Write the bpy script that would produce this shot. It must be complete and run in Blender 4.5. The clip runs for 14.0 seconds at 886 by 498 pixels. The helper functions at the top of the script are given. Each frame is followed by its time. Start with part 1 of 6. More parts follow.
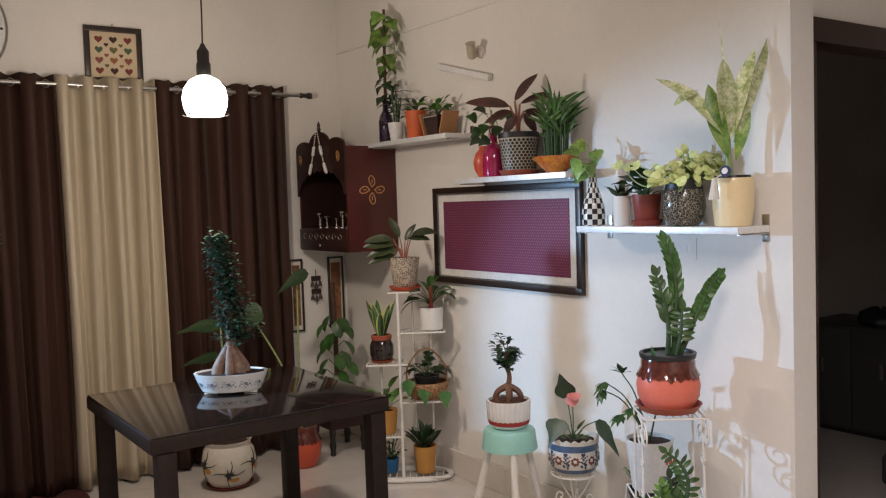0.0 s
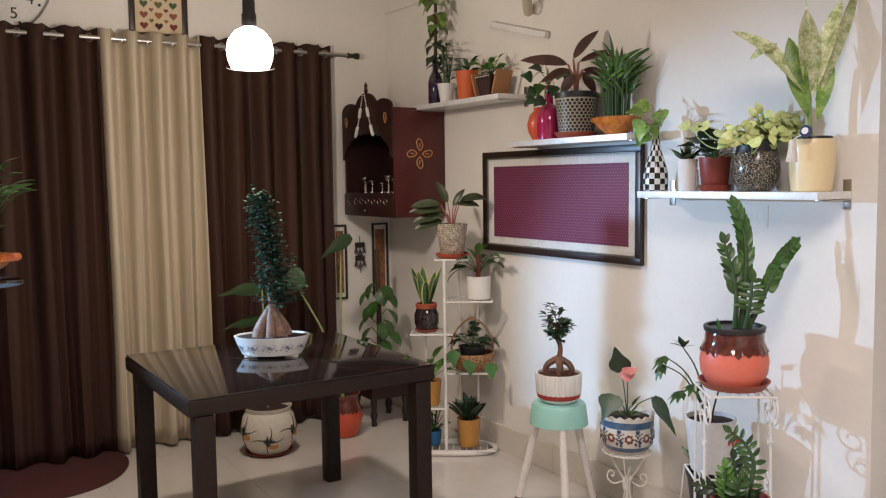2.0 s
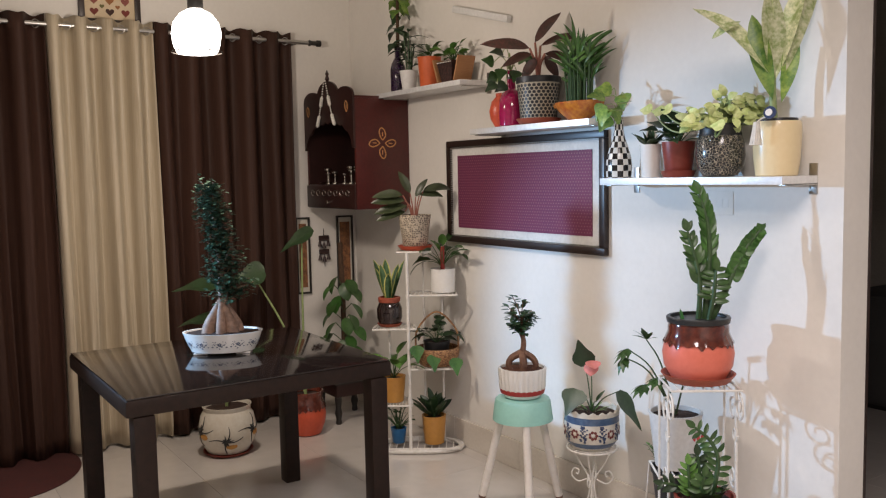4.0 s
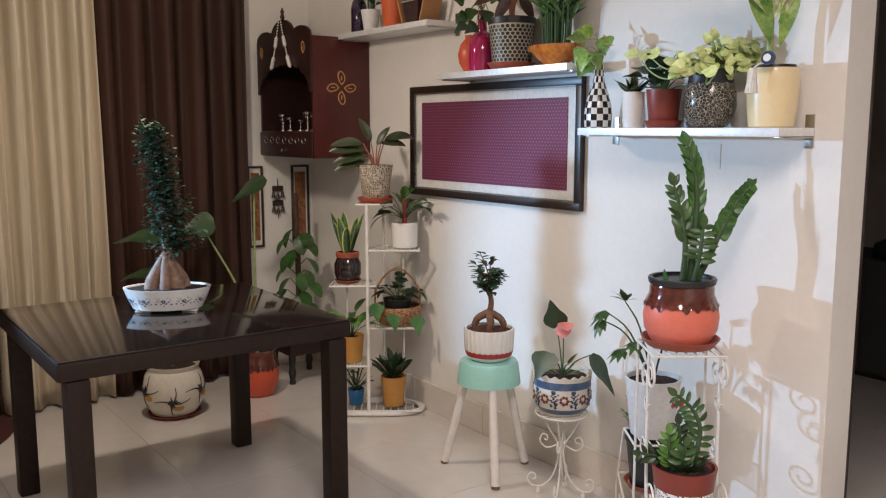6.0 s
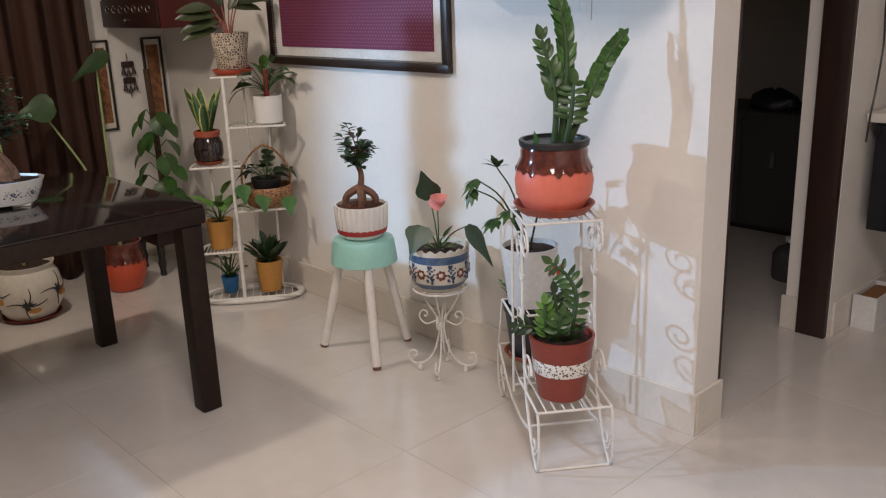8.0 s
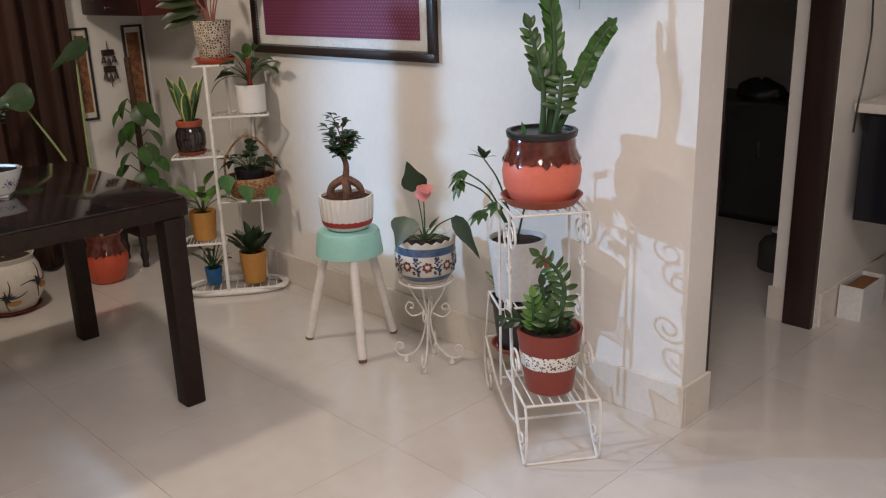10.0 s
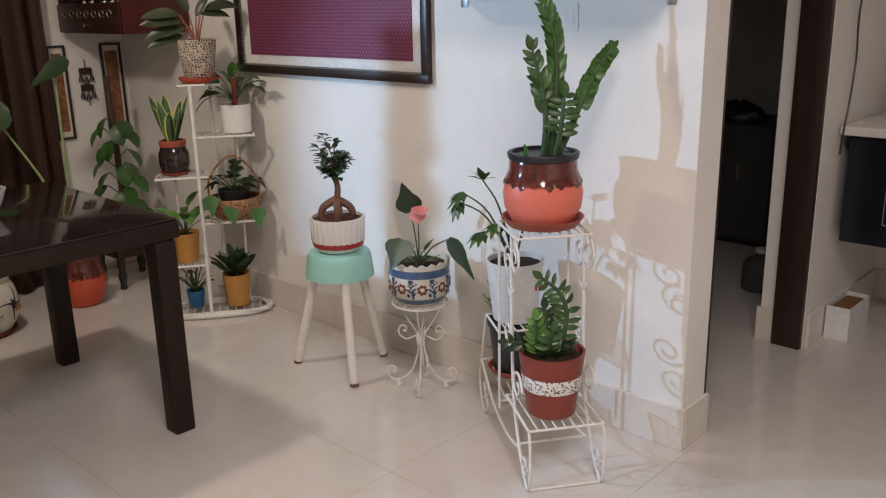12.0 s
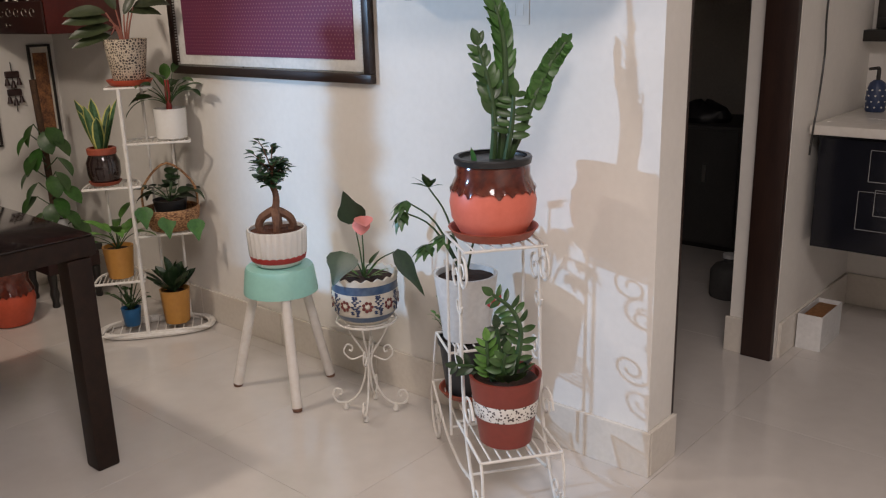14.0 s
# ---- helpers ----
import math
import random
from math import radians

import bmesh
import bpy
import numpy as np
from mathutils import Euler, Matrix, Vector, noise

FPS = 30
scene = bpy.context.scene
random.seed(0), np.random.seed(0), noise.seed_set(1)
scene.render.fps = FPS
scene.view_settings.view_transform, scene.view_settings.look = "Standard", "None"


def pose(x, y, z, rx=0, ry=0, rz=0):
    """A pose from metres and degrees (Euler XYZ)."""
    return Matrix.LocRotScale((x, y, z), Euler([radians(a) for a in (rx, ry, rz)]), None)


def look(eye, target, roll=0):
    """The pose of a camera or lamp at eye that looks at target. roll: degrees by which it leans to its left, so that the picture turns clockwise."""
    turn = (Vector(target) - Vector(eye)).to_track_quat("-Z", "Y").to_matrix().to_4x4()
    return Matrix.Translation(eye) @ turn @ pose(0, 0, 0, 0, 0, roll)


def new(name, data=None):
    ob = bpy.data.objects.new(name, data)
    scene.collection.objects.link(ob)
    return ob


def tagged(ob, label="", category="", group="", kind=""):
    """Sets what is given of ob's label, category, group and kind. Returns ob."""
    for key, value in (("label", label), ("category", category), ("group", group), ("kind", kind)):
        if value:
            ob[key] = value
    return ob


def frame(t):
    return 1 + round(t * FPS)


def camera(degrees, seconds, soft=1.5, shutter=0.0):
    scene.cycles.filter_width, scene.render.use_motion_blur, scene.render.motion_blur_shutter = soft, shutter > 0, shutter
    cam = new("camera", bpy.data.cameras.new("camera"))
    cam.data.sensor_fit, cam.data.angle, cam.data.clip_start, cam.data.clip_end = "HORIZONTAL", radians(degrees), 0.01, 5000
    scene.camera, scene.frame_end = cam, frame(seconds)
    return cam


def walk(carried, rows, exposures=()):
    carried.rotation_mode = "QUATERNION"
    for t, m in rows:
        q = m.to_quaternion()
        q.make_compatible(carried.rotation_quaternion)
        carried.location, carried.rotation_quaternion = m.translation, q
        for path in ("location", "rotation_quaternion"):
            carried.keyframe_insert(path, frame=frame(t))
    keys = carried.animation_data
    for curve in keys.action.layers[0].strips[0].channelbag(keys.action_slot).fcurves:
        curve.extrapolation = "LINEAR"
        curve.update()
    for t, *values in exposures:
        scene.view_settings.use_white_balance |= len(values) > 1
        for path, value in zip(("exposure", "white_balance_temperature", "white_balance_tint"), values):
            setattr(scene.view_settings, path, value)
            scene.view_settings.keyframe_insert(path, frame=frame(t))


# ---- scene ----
cam = camera(54.2, 14.0, soft=1.2)
PATH = [
    (0, (5.436, -2.957, 1.636), (3.801, -1.811, 1.525), -1.9),
    (0.5, (5.434, -2.937, 1.618), (3.776, -1.825, 1.497), -1.6),
    (1, (5.369, -2.924, 1.593), (3.69, -1.845, 1.456), -1.1),
    (1.5, (5.311, -2.904, 1.578), (3.623, -1.841, 1.426), -0.8),
    (2, (5.261, -2.891, 1.564), (3.575, -1.826, 1.403), -0.8),
    (2.5, (5.23, -2.884, 1.539), (3.584, -1.76, 1.372), -0.8),
    (2.7, (5.222, -2.856, 1.536), (3.592, -1.71, 1.364), -0.8),
    (4.8, (5.17, -2.672, 1.514), (3.473, -1.632, 1.315), -0.8),
    (5, (5.133, -2.659, 1.507), (3.435, -1.625, 1.293), -0.6),
    (5.5, (5.042, -2.629, 1.5), (3.361, -1.574, 1.253), -0.5),
    (6, (4.968, -2.615, 1.499), (3.374, -1.44, 1.223), -0.0),
    (6.5, (4.913, -2.613, 1.509), (3.434, -1.304, 1.197), -0.0),
    (7, (4.902, -2.533, 1.49), (3.474, -1.184, 1.114), -0.5),
    (7.5, (4.877, -2.447, 1.473), (3.46, -1.118, 1.0), -1.3),
    (8, (4.876, -2.386, 1.459), (3.474, -1.078, 0.891), -2.0),
    (8.5, (4.891, -2.349, 1.459), (3.49, -1.048, 0.872), -2.0),
    (11, (4.793, -2.388, 1.463), (3.449, -1.027, 0.876), -1.5),
    (11.5, (4.767, -2.403, 1.468), (3.435, -1.025, 0.895), -1.3),
    (12, (4.739, -2.423, 1.464), (3.418, -1.026, 0.91), -1.2),
    (12.5, (4.709, -2.43, 1.468), (3.419, -1.003, 0.921), -1.0),
    (13, (4.7, -2.363, 1.451), (3.437, -0.912, 0.906), -1.1),
    (13.5, (4.674, -2.256, 1.432), (3.407, -0.808, 0.887), -1.4),
    (14, (4.637, -2.196, 1.426), (3.367, -0.752, 0.879), -1.5),
]
walk(cam, [(t, look(eye, target, roll)) for t, eye, target, roll in PATH], exposures=[(t, s, 6180, 13) for t, s in ((0, 0.10), (0.6, 0.12), (1.5, 0.30), (2.7, 0.32), (5.5, 0.26), (6.0, 0.28), (6.5, 0.14), (7.5, 0.08), (8.5, 0.05), (14, 0.05))])

# ---------- light ----------
world = bpy.data.worlds.new("world")
scene.world = world
world.use_nodes = True
world.node_tree.nodes["Background"].inputs[0].default_value = (0.9, 0.85, 0.8, 1)
world.node_tree.nodes["Background"].inputs[1].default_value = 0.02


def lamp(name, kind, m, watts, colour, radius):
    data = bpy.data.lights.new(name, kind)
    data.energy, data.color = watts, colour
    if kind == "AREA":
        data.shape, data.size, data.size_y = "RECTANGLE", radius[0], radius[1]
    else:
        data.shadow_soft_size = radius
    ob = new(name, data)
    ob.matrix_world = m
    return ob


PENDANT = (1.48, -1.51, 2.152)
COOL = (0.92, -2.78, 1.64)
lamp("pendant_bulb_light", "POINT", pose(*PENDANT), 19, (1.0, 0.82, 0.63), 0.07)
down = lamp("pendant_open_bottom_light", "SPOT", pose(*PENDANT), 36, (1.0, 0.84, 0.67), 0.06)
down.data.spot_size, down.data.spot_blend = radians(172), 1.0
led = lamp("white_led_light", "SPOT", look(COOL, (COOL[0] + 0.600, COOL[1] + 0.768, COOL[2] - 0.29)), 225, (0.42, 0.69, 1.0), 0.034)
led.data.spot_size, led.data.spot_blend = radians(58), 0.62
# unseen soft area lamp, added under the ceiling to fill the room with light
lamp("added_room_fill", "AREA", pose(4.85, -2.1, 3.05), 71, (1.0, 0.875, 0.80), (1.3, 1.0)).data.spread = radians(156)

# ---------- materials ----------
def rgb(c):
    return (c[0], c[1], c[2], 1)


def mat(name, a, b=None, rough=0.5, metal=0.0, scale=8.0, fine=60.0, bump=0.1, coat=0.0, mix=0.5, spec=0.5, stretch=None, trans=0.0):
    """A surface of two shades that blend by a broad and a fine grain."""
    b = b or tuple(v * 0.82 for v in a)
    m = bpy.data.materials.new(name)
    m.use_nodes = True
    nt = m.node_tree
    p = nt.nodes["Principled BSDF"]
    tc = nt.nodes.new("ShaderNodeTexCoord")
    mp = nt.nodes.new("ShaderNodeMapping")
    nt.links.new(tc.outputs["Object"], mp.inputs[0])
    if stretch:
        mp.inputs["Scale"].default_value = stretch
    n1 = nt.nodes.new("ShaderNodeTexNoise")
    n1.inputs["Scale"].default_value, n1.inputs["Detail"].default_value = scale, 4
    n2 = nt.nodes.new("ShaderNodeTexNoise")
    n2.inputs["Scale"].default_value, n2.inputs["Detail"].default_value = fine, 3
    for n in (n1, n2):
        nt.links.new(mp.outputs[0], n.inputs["Vector"])
    ad = nt.nodes.new("ShaderNodeMath")
    ad.operation = "MULTIPLY_ADD"
    ad.inputs[1].default_value, ad.inputs[2].default_value = 0.45, 0.0
    nt.links.new(n2.outputs["Fac"], ad.inputs[0])
    sm = nt.nodes.new("ShaderNodeMath")
    sm.operation = "MULTIPLY_ADD"
    sm.inputs[1].default_value = 0.55
    nt.links.new(n1.outputs["Fac"], sm.inputs[0])
    nt.links.new(ad.outputs[0], sm.inputs[2])
    ramp = nt.nodes.new("ShaderNodeValToRGB")
    ramp.color_ramp.elements[0].position, ramp.color_ramp.elements[1].position = 0.5 - 0.3 * mix, 0.5 + 0.3 * mix
    ramp.color_ramp.elements[0].color, ramp.color_ramp.elements[1].color = rgb(b), rgb(a)
    nt.links.new(sm.outputs[0], ramp.inputs[0])
    nt.links.new(ramp.outputs[0], p.inputs["Base Color"])
    rr = nt.nodes.new("ShaderNodeMapRange")
    rr.inputs[3].default_value, rr.inputs[4].default_value = max(0.02, rough - 0.07), min(1, rough + 0.07)
    nt.links.new(n1.outputs["Fac"], rr.inputs[0])
    nt.links.new(rr.outputs[0], p.inputs["Roughness"])
    p.inputs["Metallic"].default_value = metal
    p.inputs["Coat Weight"].default_value = coat
    p.inputs["Coat Roughness"].default_value = 0.08
    p.inputs["Specular IOR Level"].default_value = spec
    p.inputs["Transmission Weight"].default_value = trans
    if bump:
        bp = nt.nodes.new("ShaderNodeBump")
        bp.inputs["Strength"].default_value, bp.inputs["Distance"].default_value = bump, 0.004
        nt.links.new(sm.outputs[0], bp.inputs["Height"])
        nt.links.new(bp.outputs[0], p.inputs["Normal"])
    return m


def two_tone(name, a, b, kind, scale, lo, hi, rough=0.35, coat=0.3, stretch=None, bump=0.3, loose=1.0):
    """A pattern of two glazes: cells, cracks or dots."""
    m = mat(name, a, rough=rough, coat=coat, bump=0)
    nt = m.node_tree
    p = nt.nodes["Principled BSDF"]
    base = p.inputs["Base Color"].links[0].from_socket
    tc = nt.nodes.new("ShaderNodeTexCoord")
    mp = nt.nodes.new("ShaderNodeMapping")
    if stretch:
        mp.inputs["Scale"].default_value = stretch
    nt.links.new(tc.outputs["Object"], mp.inputs[0])
    v = nt.nodes.new("ShaderNodeTexVoronoi")
    v.feature = kind
    v.inputs["Scale"].default_value, v.inputs["Randomness"].default_value = scale, loose
    nt.links.new(mp.outputs[0], v.inputs["Vector"])
    mr = nt.nodes.new("ShaderNodeMapRange")
    mr.inputs[1].default_value, mr.inputs[2].default_value = lo, hi
    nt.links.new(v.outputs["Distance"], mr.inputs[0])
    mx = nt.nodes.new("ShaderNodeMix")
    mx.data_type = "RGBA"
    mx.inputs[7].default_value = rgb(b)
    nt.links.new(mr.outputs[0], mx.inputs[0])
    nt.links.new(base, mx.inputs[6])
    nt.links.new(mx.outputs[2], p.inputs["Base Color"])
    bp = nt.nodes.new("ShaderNodeBump")
    bp.inputs["Strength"].default_value, bp.inputs["Distance"].default_value = bump, 0.003
    nt.links.new(mr.outputs[0], bp.inputs["Height"])
    nt.links.new(bp.outputs[0], p.inputs["Normal"])
    return m


def leafmat(name, a, b, scale=18.0, rough=0.4, mix=0.6, blotch=None):
    m = mat(name, a, b, rough=rough, scale=scale, fine=90, bump=0.15, mix=mix)
    p = m.node_tree.nodes["Principled BSDF"]
    nt = m.node_tree
    info = nt.nodes.new("ShaderNodeObjectInfo")
    hs = nt.nodes.new("ShaderNodeHueSaturation")
    mr = nt.nodes.new("ShaderNodeMapRange")
    mr.inputs[3].default_value, mr.inputs[4].default_value = 0.75, 1.25
    nt.links.new(info.outputs["Random"], mr.inputs[0])
    nt.links.new(mr.outputs[0], hs.inputs["Value"])
    nt.links.new(p.inputs["Base Color"].links[0].from_socket, hs.inputs["Color"])
    nt.links.new(hs.outputs[0], p.inputs["Base Color"])
    p.inputs["Subsurface Weight"].default_value = 0.0
    return m


M = {}
M["wall"] = mat("wall_paint", (0.80, 0.77, 0.72), (0.76, 0.73, 0.68), rough=0.7, scale=1.5, fine=40, bump=0.06)
nt = M["wall"].node_tree
p = nt.nodes["Principled BSDF"]
tc, sm1 = nt.nodes.new("ShaderNodeTexCoord"), nt.nodes.new("ShaderNodeTexNoise")
sm1.inputs["Scale"].default_value, sm1.inputs["Detail"].default_value, sm1.inputs["Roughness"].default_value = 0.9, 6, 0.65
nt.links.new(tc.outputs["Object"], sm1.inputs["Vector"])
mr1, hs1 = nt.nodes.new("ShaderNodeMapRange"), nt.nodes.new("ShaderNodeHueSaturation")
mr1.inputs[1].default_value, mr1.inputs[2].default_value = 0.35, 0.65
mr1.inputs[3].default_value, mr1.inputs[4].default_value = 0.93, 1.03
nt.links.new(sm1.outputs["Fac"], mr1.inputs[0])
nt.links.new(mr1.outputs[0], hs1.inputs["Value"])
nt.links.new(p.inputs["Base Color"].links[0].from_socket, hs1.inputs["Color"])
nt.links.new(hs1.outputs[0], p.inputs["Base Color"])
M["ceiling"] = mat("ceiling_paint", (0.8, 0.77, 0.71), rough=0.85, scale=2)
M["tile"] = mat("floor_tile", (0.62, 0.58, 0.54), (0.57, 0.53, 0.49), rough=0.15, scale=2.2, fine=14, bump=0.0, coat=0.25)
nt = M["tile"].node_tree
info, ofs = nt.nodes.new("ShaderNodeObjectInfo"), nt.nodes.new("ShaderNodeVectorMath")
ofs.operation = "SCALE"
ofs.inputs[0].default_value = (37, 53, 11)
nt.links.new(info.outputs["Random"], ofs.inputs["Scale"])
for n in list(nt.nodes):
    if n.type == "MAPPING":
        nt.links.new(ofs.outputs[0], n.inputs["Location"])
M["grout"] = mat("grout", (0.52, 0.48, 0.43), rough=0.9)
M["skirting"] = mat("skirting_tile", (0.72, 0.67, 0.60), (0.64, 0.59, 0.52), rough=0.13, scale=5, bump=0)
M["frame_wood"] = mat("door_frame_wood", (0.034, 0.015, 0.010), (0.018, 0.008, 0.006), rough=0.42, scale=5, stretch=(6, 6, 0.6), bump=0.12)
M["dark_wood"] = mat("dark_table_wood", (0.024, 0.0125, 0.0085), (0.012, 0.0065, 0.0045), rough=0.5, spec=0.25, scale=6, stretch=(1, 6, 6), bump=0.06)
M["gloss_top"] = mat("lacquered_top", (0.016, 0.011, 0.009), (0.010, 0.007, 0.006), rough=0.07, scale=6, bump=0.0, coat=0.5)
# upright colour streaks on both curtains paint in the folds' sheen and shade
M["curtain_dark"] = mat("brown_curtain", (0.060, 0.028, 0.019), (0.024, 0.0115, 0.008), rough=0.6, spec=0.2, scale=13, fine=300, stretch=(1, 1, 0.025), bump=0.1, mix=0.7)
M["curtain_cream"] = mat("cream_curtain", (0.56, 0.49, 0.37), (0.38, 0.31, 0.21), rough=0.42, scale=16, fine=300, stretch=(1, 1, 0.02), bump=0.1, mix=0.55)
M["steel"] = mat("brushed_steel", (0.55, 0.54, 0.52), rough=0.3, metal=1, scale=20, stretch=(1, 0.1, 1))
M["alu"] = mat("aluminium", (0.85, 0.86, 0.87), rough=0.4, metal=0.35, scale=20)
M["black_metal"] = mat("black_metal", (0.02, 0.018, 0.016), rough=0.4, scale=20)
M["shelf_white"] = mat("white_laminate", (0.82, 0.82, 0.80), rough=0.3, scale=6, bump=0.02)
M["white_metal"] = mat("white_painted_metal", (0.78, 0.76, 0.72), (0.7, 0.67, 0.61), rough=0.35, scale=30, bump=0.1)
M["white_wood"] = mat("white_painted_wood", (0.80, 0.77, 0.73), (0.72, 0.67, 0.61), rough=0.5, scale=20, bump=0.2)
M["mint"] = mat("mint_plastic", (0.36, 0.68, 0.60), (0.32, 0.62, 0.55), rough=0.4, scale=5, bump=0.03)
M["shrine"] = mat("red_brown_lacquer", (0.085, 0.014, 0.011), (0.055, 0.010, 0.008), rough=0.35, scale=5, bump=0.04)
M["shrine_dark"] = mat("dark_brown_lacquer", (0.035, 0.012, 0.010), (0.02, 0.008, 0.007), rough=0.4, scale=8, bump=0.1)
M["gold"] = mat("gold_paint", (0.54, 0.27, 0.09), (0.40, 0.18, 0.06), rough=0.45, scale=60)
M["silver"] = mat("polished_silver", (0.75, 0.73, 0.68), rough=0.2, metal=1, scale=40)
M["white_ceramic"] = mat("white_ceramic", (0.80, 0.79, 0.76), (0.76, 0.74, 0.70), rough=0.25, scale=5, bump=0.02, coat=0.3)
M["white_plastic"] = mat("white_plastic", (0.78, 0.78, 0.77), rough=0.4, scale=5, bump=0.02)
M["black_pot"] = mat("black_plastic", (0.018, 0.018, 0.019), rough=0.42, scale=20, bump=0.1)
M["dark_glaze"] = mat("dark_brown_glaze", (0.030, 0.014, 0.012), (0.012, 0.008, 0.008), rough=0.12, scale=10, coat=0.6, bump=0.05)
M["brown_glaze"] = mat("dripping_brown_glaze", (0.16, 0.035, 0.018), (0.055, 0.012, 0.010), rough=0.14, scale=9, coat=0.6, bump=0.05)
M["coral"] = mat("coral_paint", (0.72, 0.18, 0.12), (0.66, 0.155, 0.10), rough=0.42, scale=6, bump=0.06)
M["orange_red"] = mat("orange_red_paint", (0.62, 0.10, 0.045), (0.52, 0.08, 0.035), rough=0.35, scale=6, bump=0.06)
M["terracotta"] = mat("terracotta", (0.36, 0.085, 0.045), (0.29, 0.065, 0.035), rough=0.5, scale=15, bump=0.12)
M["rust_pot"] = mat("rust_red_plastic", (0.24, 0.042, 0.026), (0.20, 0.035, 0.022), rough=0.42, scale=12, bump=0.05)
M["mustard"] = mat("mustard_glaze", (0.52, 0.26, 0.055), (0.45, 0.21, 0.045), rough=0.4, scale=8, bump=0.06)
M["pale_yellow"] = mat("pale_yellow_glaze", (0.80, 0.66, 0.40), (0.77, 0.62, 0.36), rough=0.3, scale=5, bump=0.03, coat=0.2)
M["blue_pot"] = mat("blue_plastic", (0.02, 0.14, 0.34), rough=0.4, scale=12)
M["blue_band"] = mat("blue_glaze", (0.045, 0.085, 0.17), (0.075, 0.13, 0.22), rough=0.3, scale=30, coat=0.3)
M["maroon"] = mat("maroon_paint", (0.17, 0.035, 0.03), rough=0.4, scale=40)
M["navy"] = mat("navy_paint", (0.03, 0.05, 0.12), rough=0.4, scale=40)
M["red_band"] = mat("red_band", (0.36, 0.035, 0.03), rough=0.4, scale=20)
M["orange_tub"] = mat("orange_pot", (0.62, 0.13, 0.04), (0.54, 0.11, 0.035), rough=0.4, scale=8)
M["wicker"] = two_tone("wicker", (0.56, 0.31, 0.14), (0.13, 0.05, 0.02), "F1", 90, 0.25, 0.75, rough=0.6, coat=0, stretch=(1, 1, 2.4))
M["dark_wicker"] = two_tone("dark_wicker", (0.06, 0.02, 0.016), (0.02, 0.008, 0.007), "F1", 90, 0.3, 0.7, rough=0.6, coat=0)
M["tan_wood"] = mat("tan_wood", (0.42, 0.21, 0.09), (0.34, 0.16, 0.065), rough=0.55, scale=8, stretch=(1, 1, 8))
M["crackle"] = two_tone("crackle_glaze", (0.02, 0.022, 0.022), (0.44, 0.37, 0.27), "DISTANCE_TO_EDGE", 95, 0.055, 0.02, rough=0.22, coat=0.6)
M["lattice"] = two_tone("lattice_glaze", (0.70, 0.60, 0.46), (0.05, 0.038, 0.034), "DISTANCE_TO_EDGE", 88, 0.12, 0.19, rough=0.5, coat=0.1, loose=0.7)
M["lace"] = two_tone("lace_band", (0.76, 0.72, 0.66), (0.05, 0.03, 0.025), "F1", 118, 0.40, 0.32, rough=0.5, coat=0.0)
M["marbled"] = mat("cream_crackled_ceramic", (0.70, 0.66, 0.58), (0.62, 0.56, 0.46), rough=0.22, scale=9, coat=0.4, bump=0.04)
M["slip_bowl"] = mat("amber_slip_glaze", (0.62, 0.24, 0.03), (0.33, 0.05, 0.02), rough=0.22, scale=14, coat=0.4, mix=0.5, bump=0.05)
M["soil"] = mat("soil", (0.05, 0.024, 0.015), (0.018, 0.009, 0.006), rough=0.95, scale=60, fine=240, bump=1.0)
M["coir"] = mat("coir_soil", (0.13, 0.045, 0.022), (0.05, 0.018, 0.010), rough=0.95, scale=60, fine=240, bump=1.0)
M["bark"] = mat("ficus_bark", (0.23, 0.12, 0.075), (0.12, 0.06, 0.04), rough=0.65, scale=25, bump=0.4)
M["pale_bark"] = mat("pale_ficus_bark", (0.32, 0.20, 0.14), (0.13, 0.075, 0.05), rough=0.6, scale=26, bump=0.35)
M["moss"] = mat("coir_pole", (0.10, 0.055, 0.03), (0.045, 0.025, 0.015), rough=0.95, scale=50, fine=200, bump=1.0)
M["stem"] = mat("green_stem", (0.05, 0.10, 0.033), (0.03, 0.065, 0.022), rough=0.5, scale=20)
M["pale_stem"] = mat("pale_green_stem", (0.30, 0.37, 0.15), (0.2, 0.27, 0.10), rough=0.5, scale=20)
M["red_stem"] = mat("pink_stem", (0.36, 0.13, 0.10), (0.25, 0.11, 0.07), rough=0.5, scale=20)
M["leaf"] = leafmat("deep_green_leaf", (0.058, 0.125, 0.030), (0.026, 0.068, 0.018))
M["leaf_dark"] = leafmat("dark_green_leaf", (0.030, 0.062, 0.022), (0.013, 0.032, 0.012))
M["leaf_zz"] = leafmat("glossy_green_leaf", (0.062, 0.165, 0.030), (0.026, 0.085, 0.016), rough=0.40)
M["leaf_bright"] = leafmat("bright_green_leaf", (0.13, 0.27, 0.05), (0.06, 0.16, 0.03))
M["leaf_lime"] = leafmat("lime_leaf", (0.70, 0.75, 0.36), (0.46, 0.56, 0.19), mix=0.4)
M["leaf_pothos"] = leafmat("marbled_pothos_leaf", (0.28, 0.40, 0.08), (0.08, 0.20, 0.035), scale=30, mix=0.4)
M["leaf_dieff"] = leafmat("cream_speckled_leaf", (0.76, 0.78, 0.52), (0.30, 0.39, 0.13), scale=30, mix=0.36)
M["leaf_red"] = leafmat("bronze_red_leaf", (0.10, 0.034, 0.026), (0.034, 0.020, 0.014), scale=22, mix=0.45)
M["leaf_ficus"] = leafmat("small_ficus_leaf", (0.064, 0.128, 0.082), (0.032, 0.074, 0.048), rough=0.35)
M["leaf_stool"] = leafmat("waxy_ficus_leaf", (0.062, 0.13, 0.06), (0.03, 0.075, 0.035), rough=0.4)
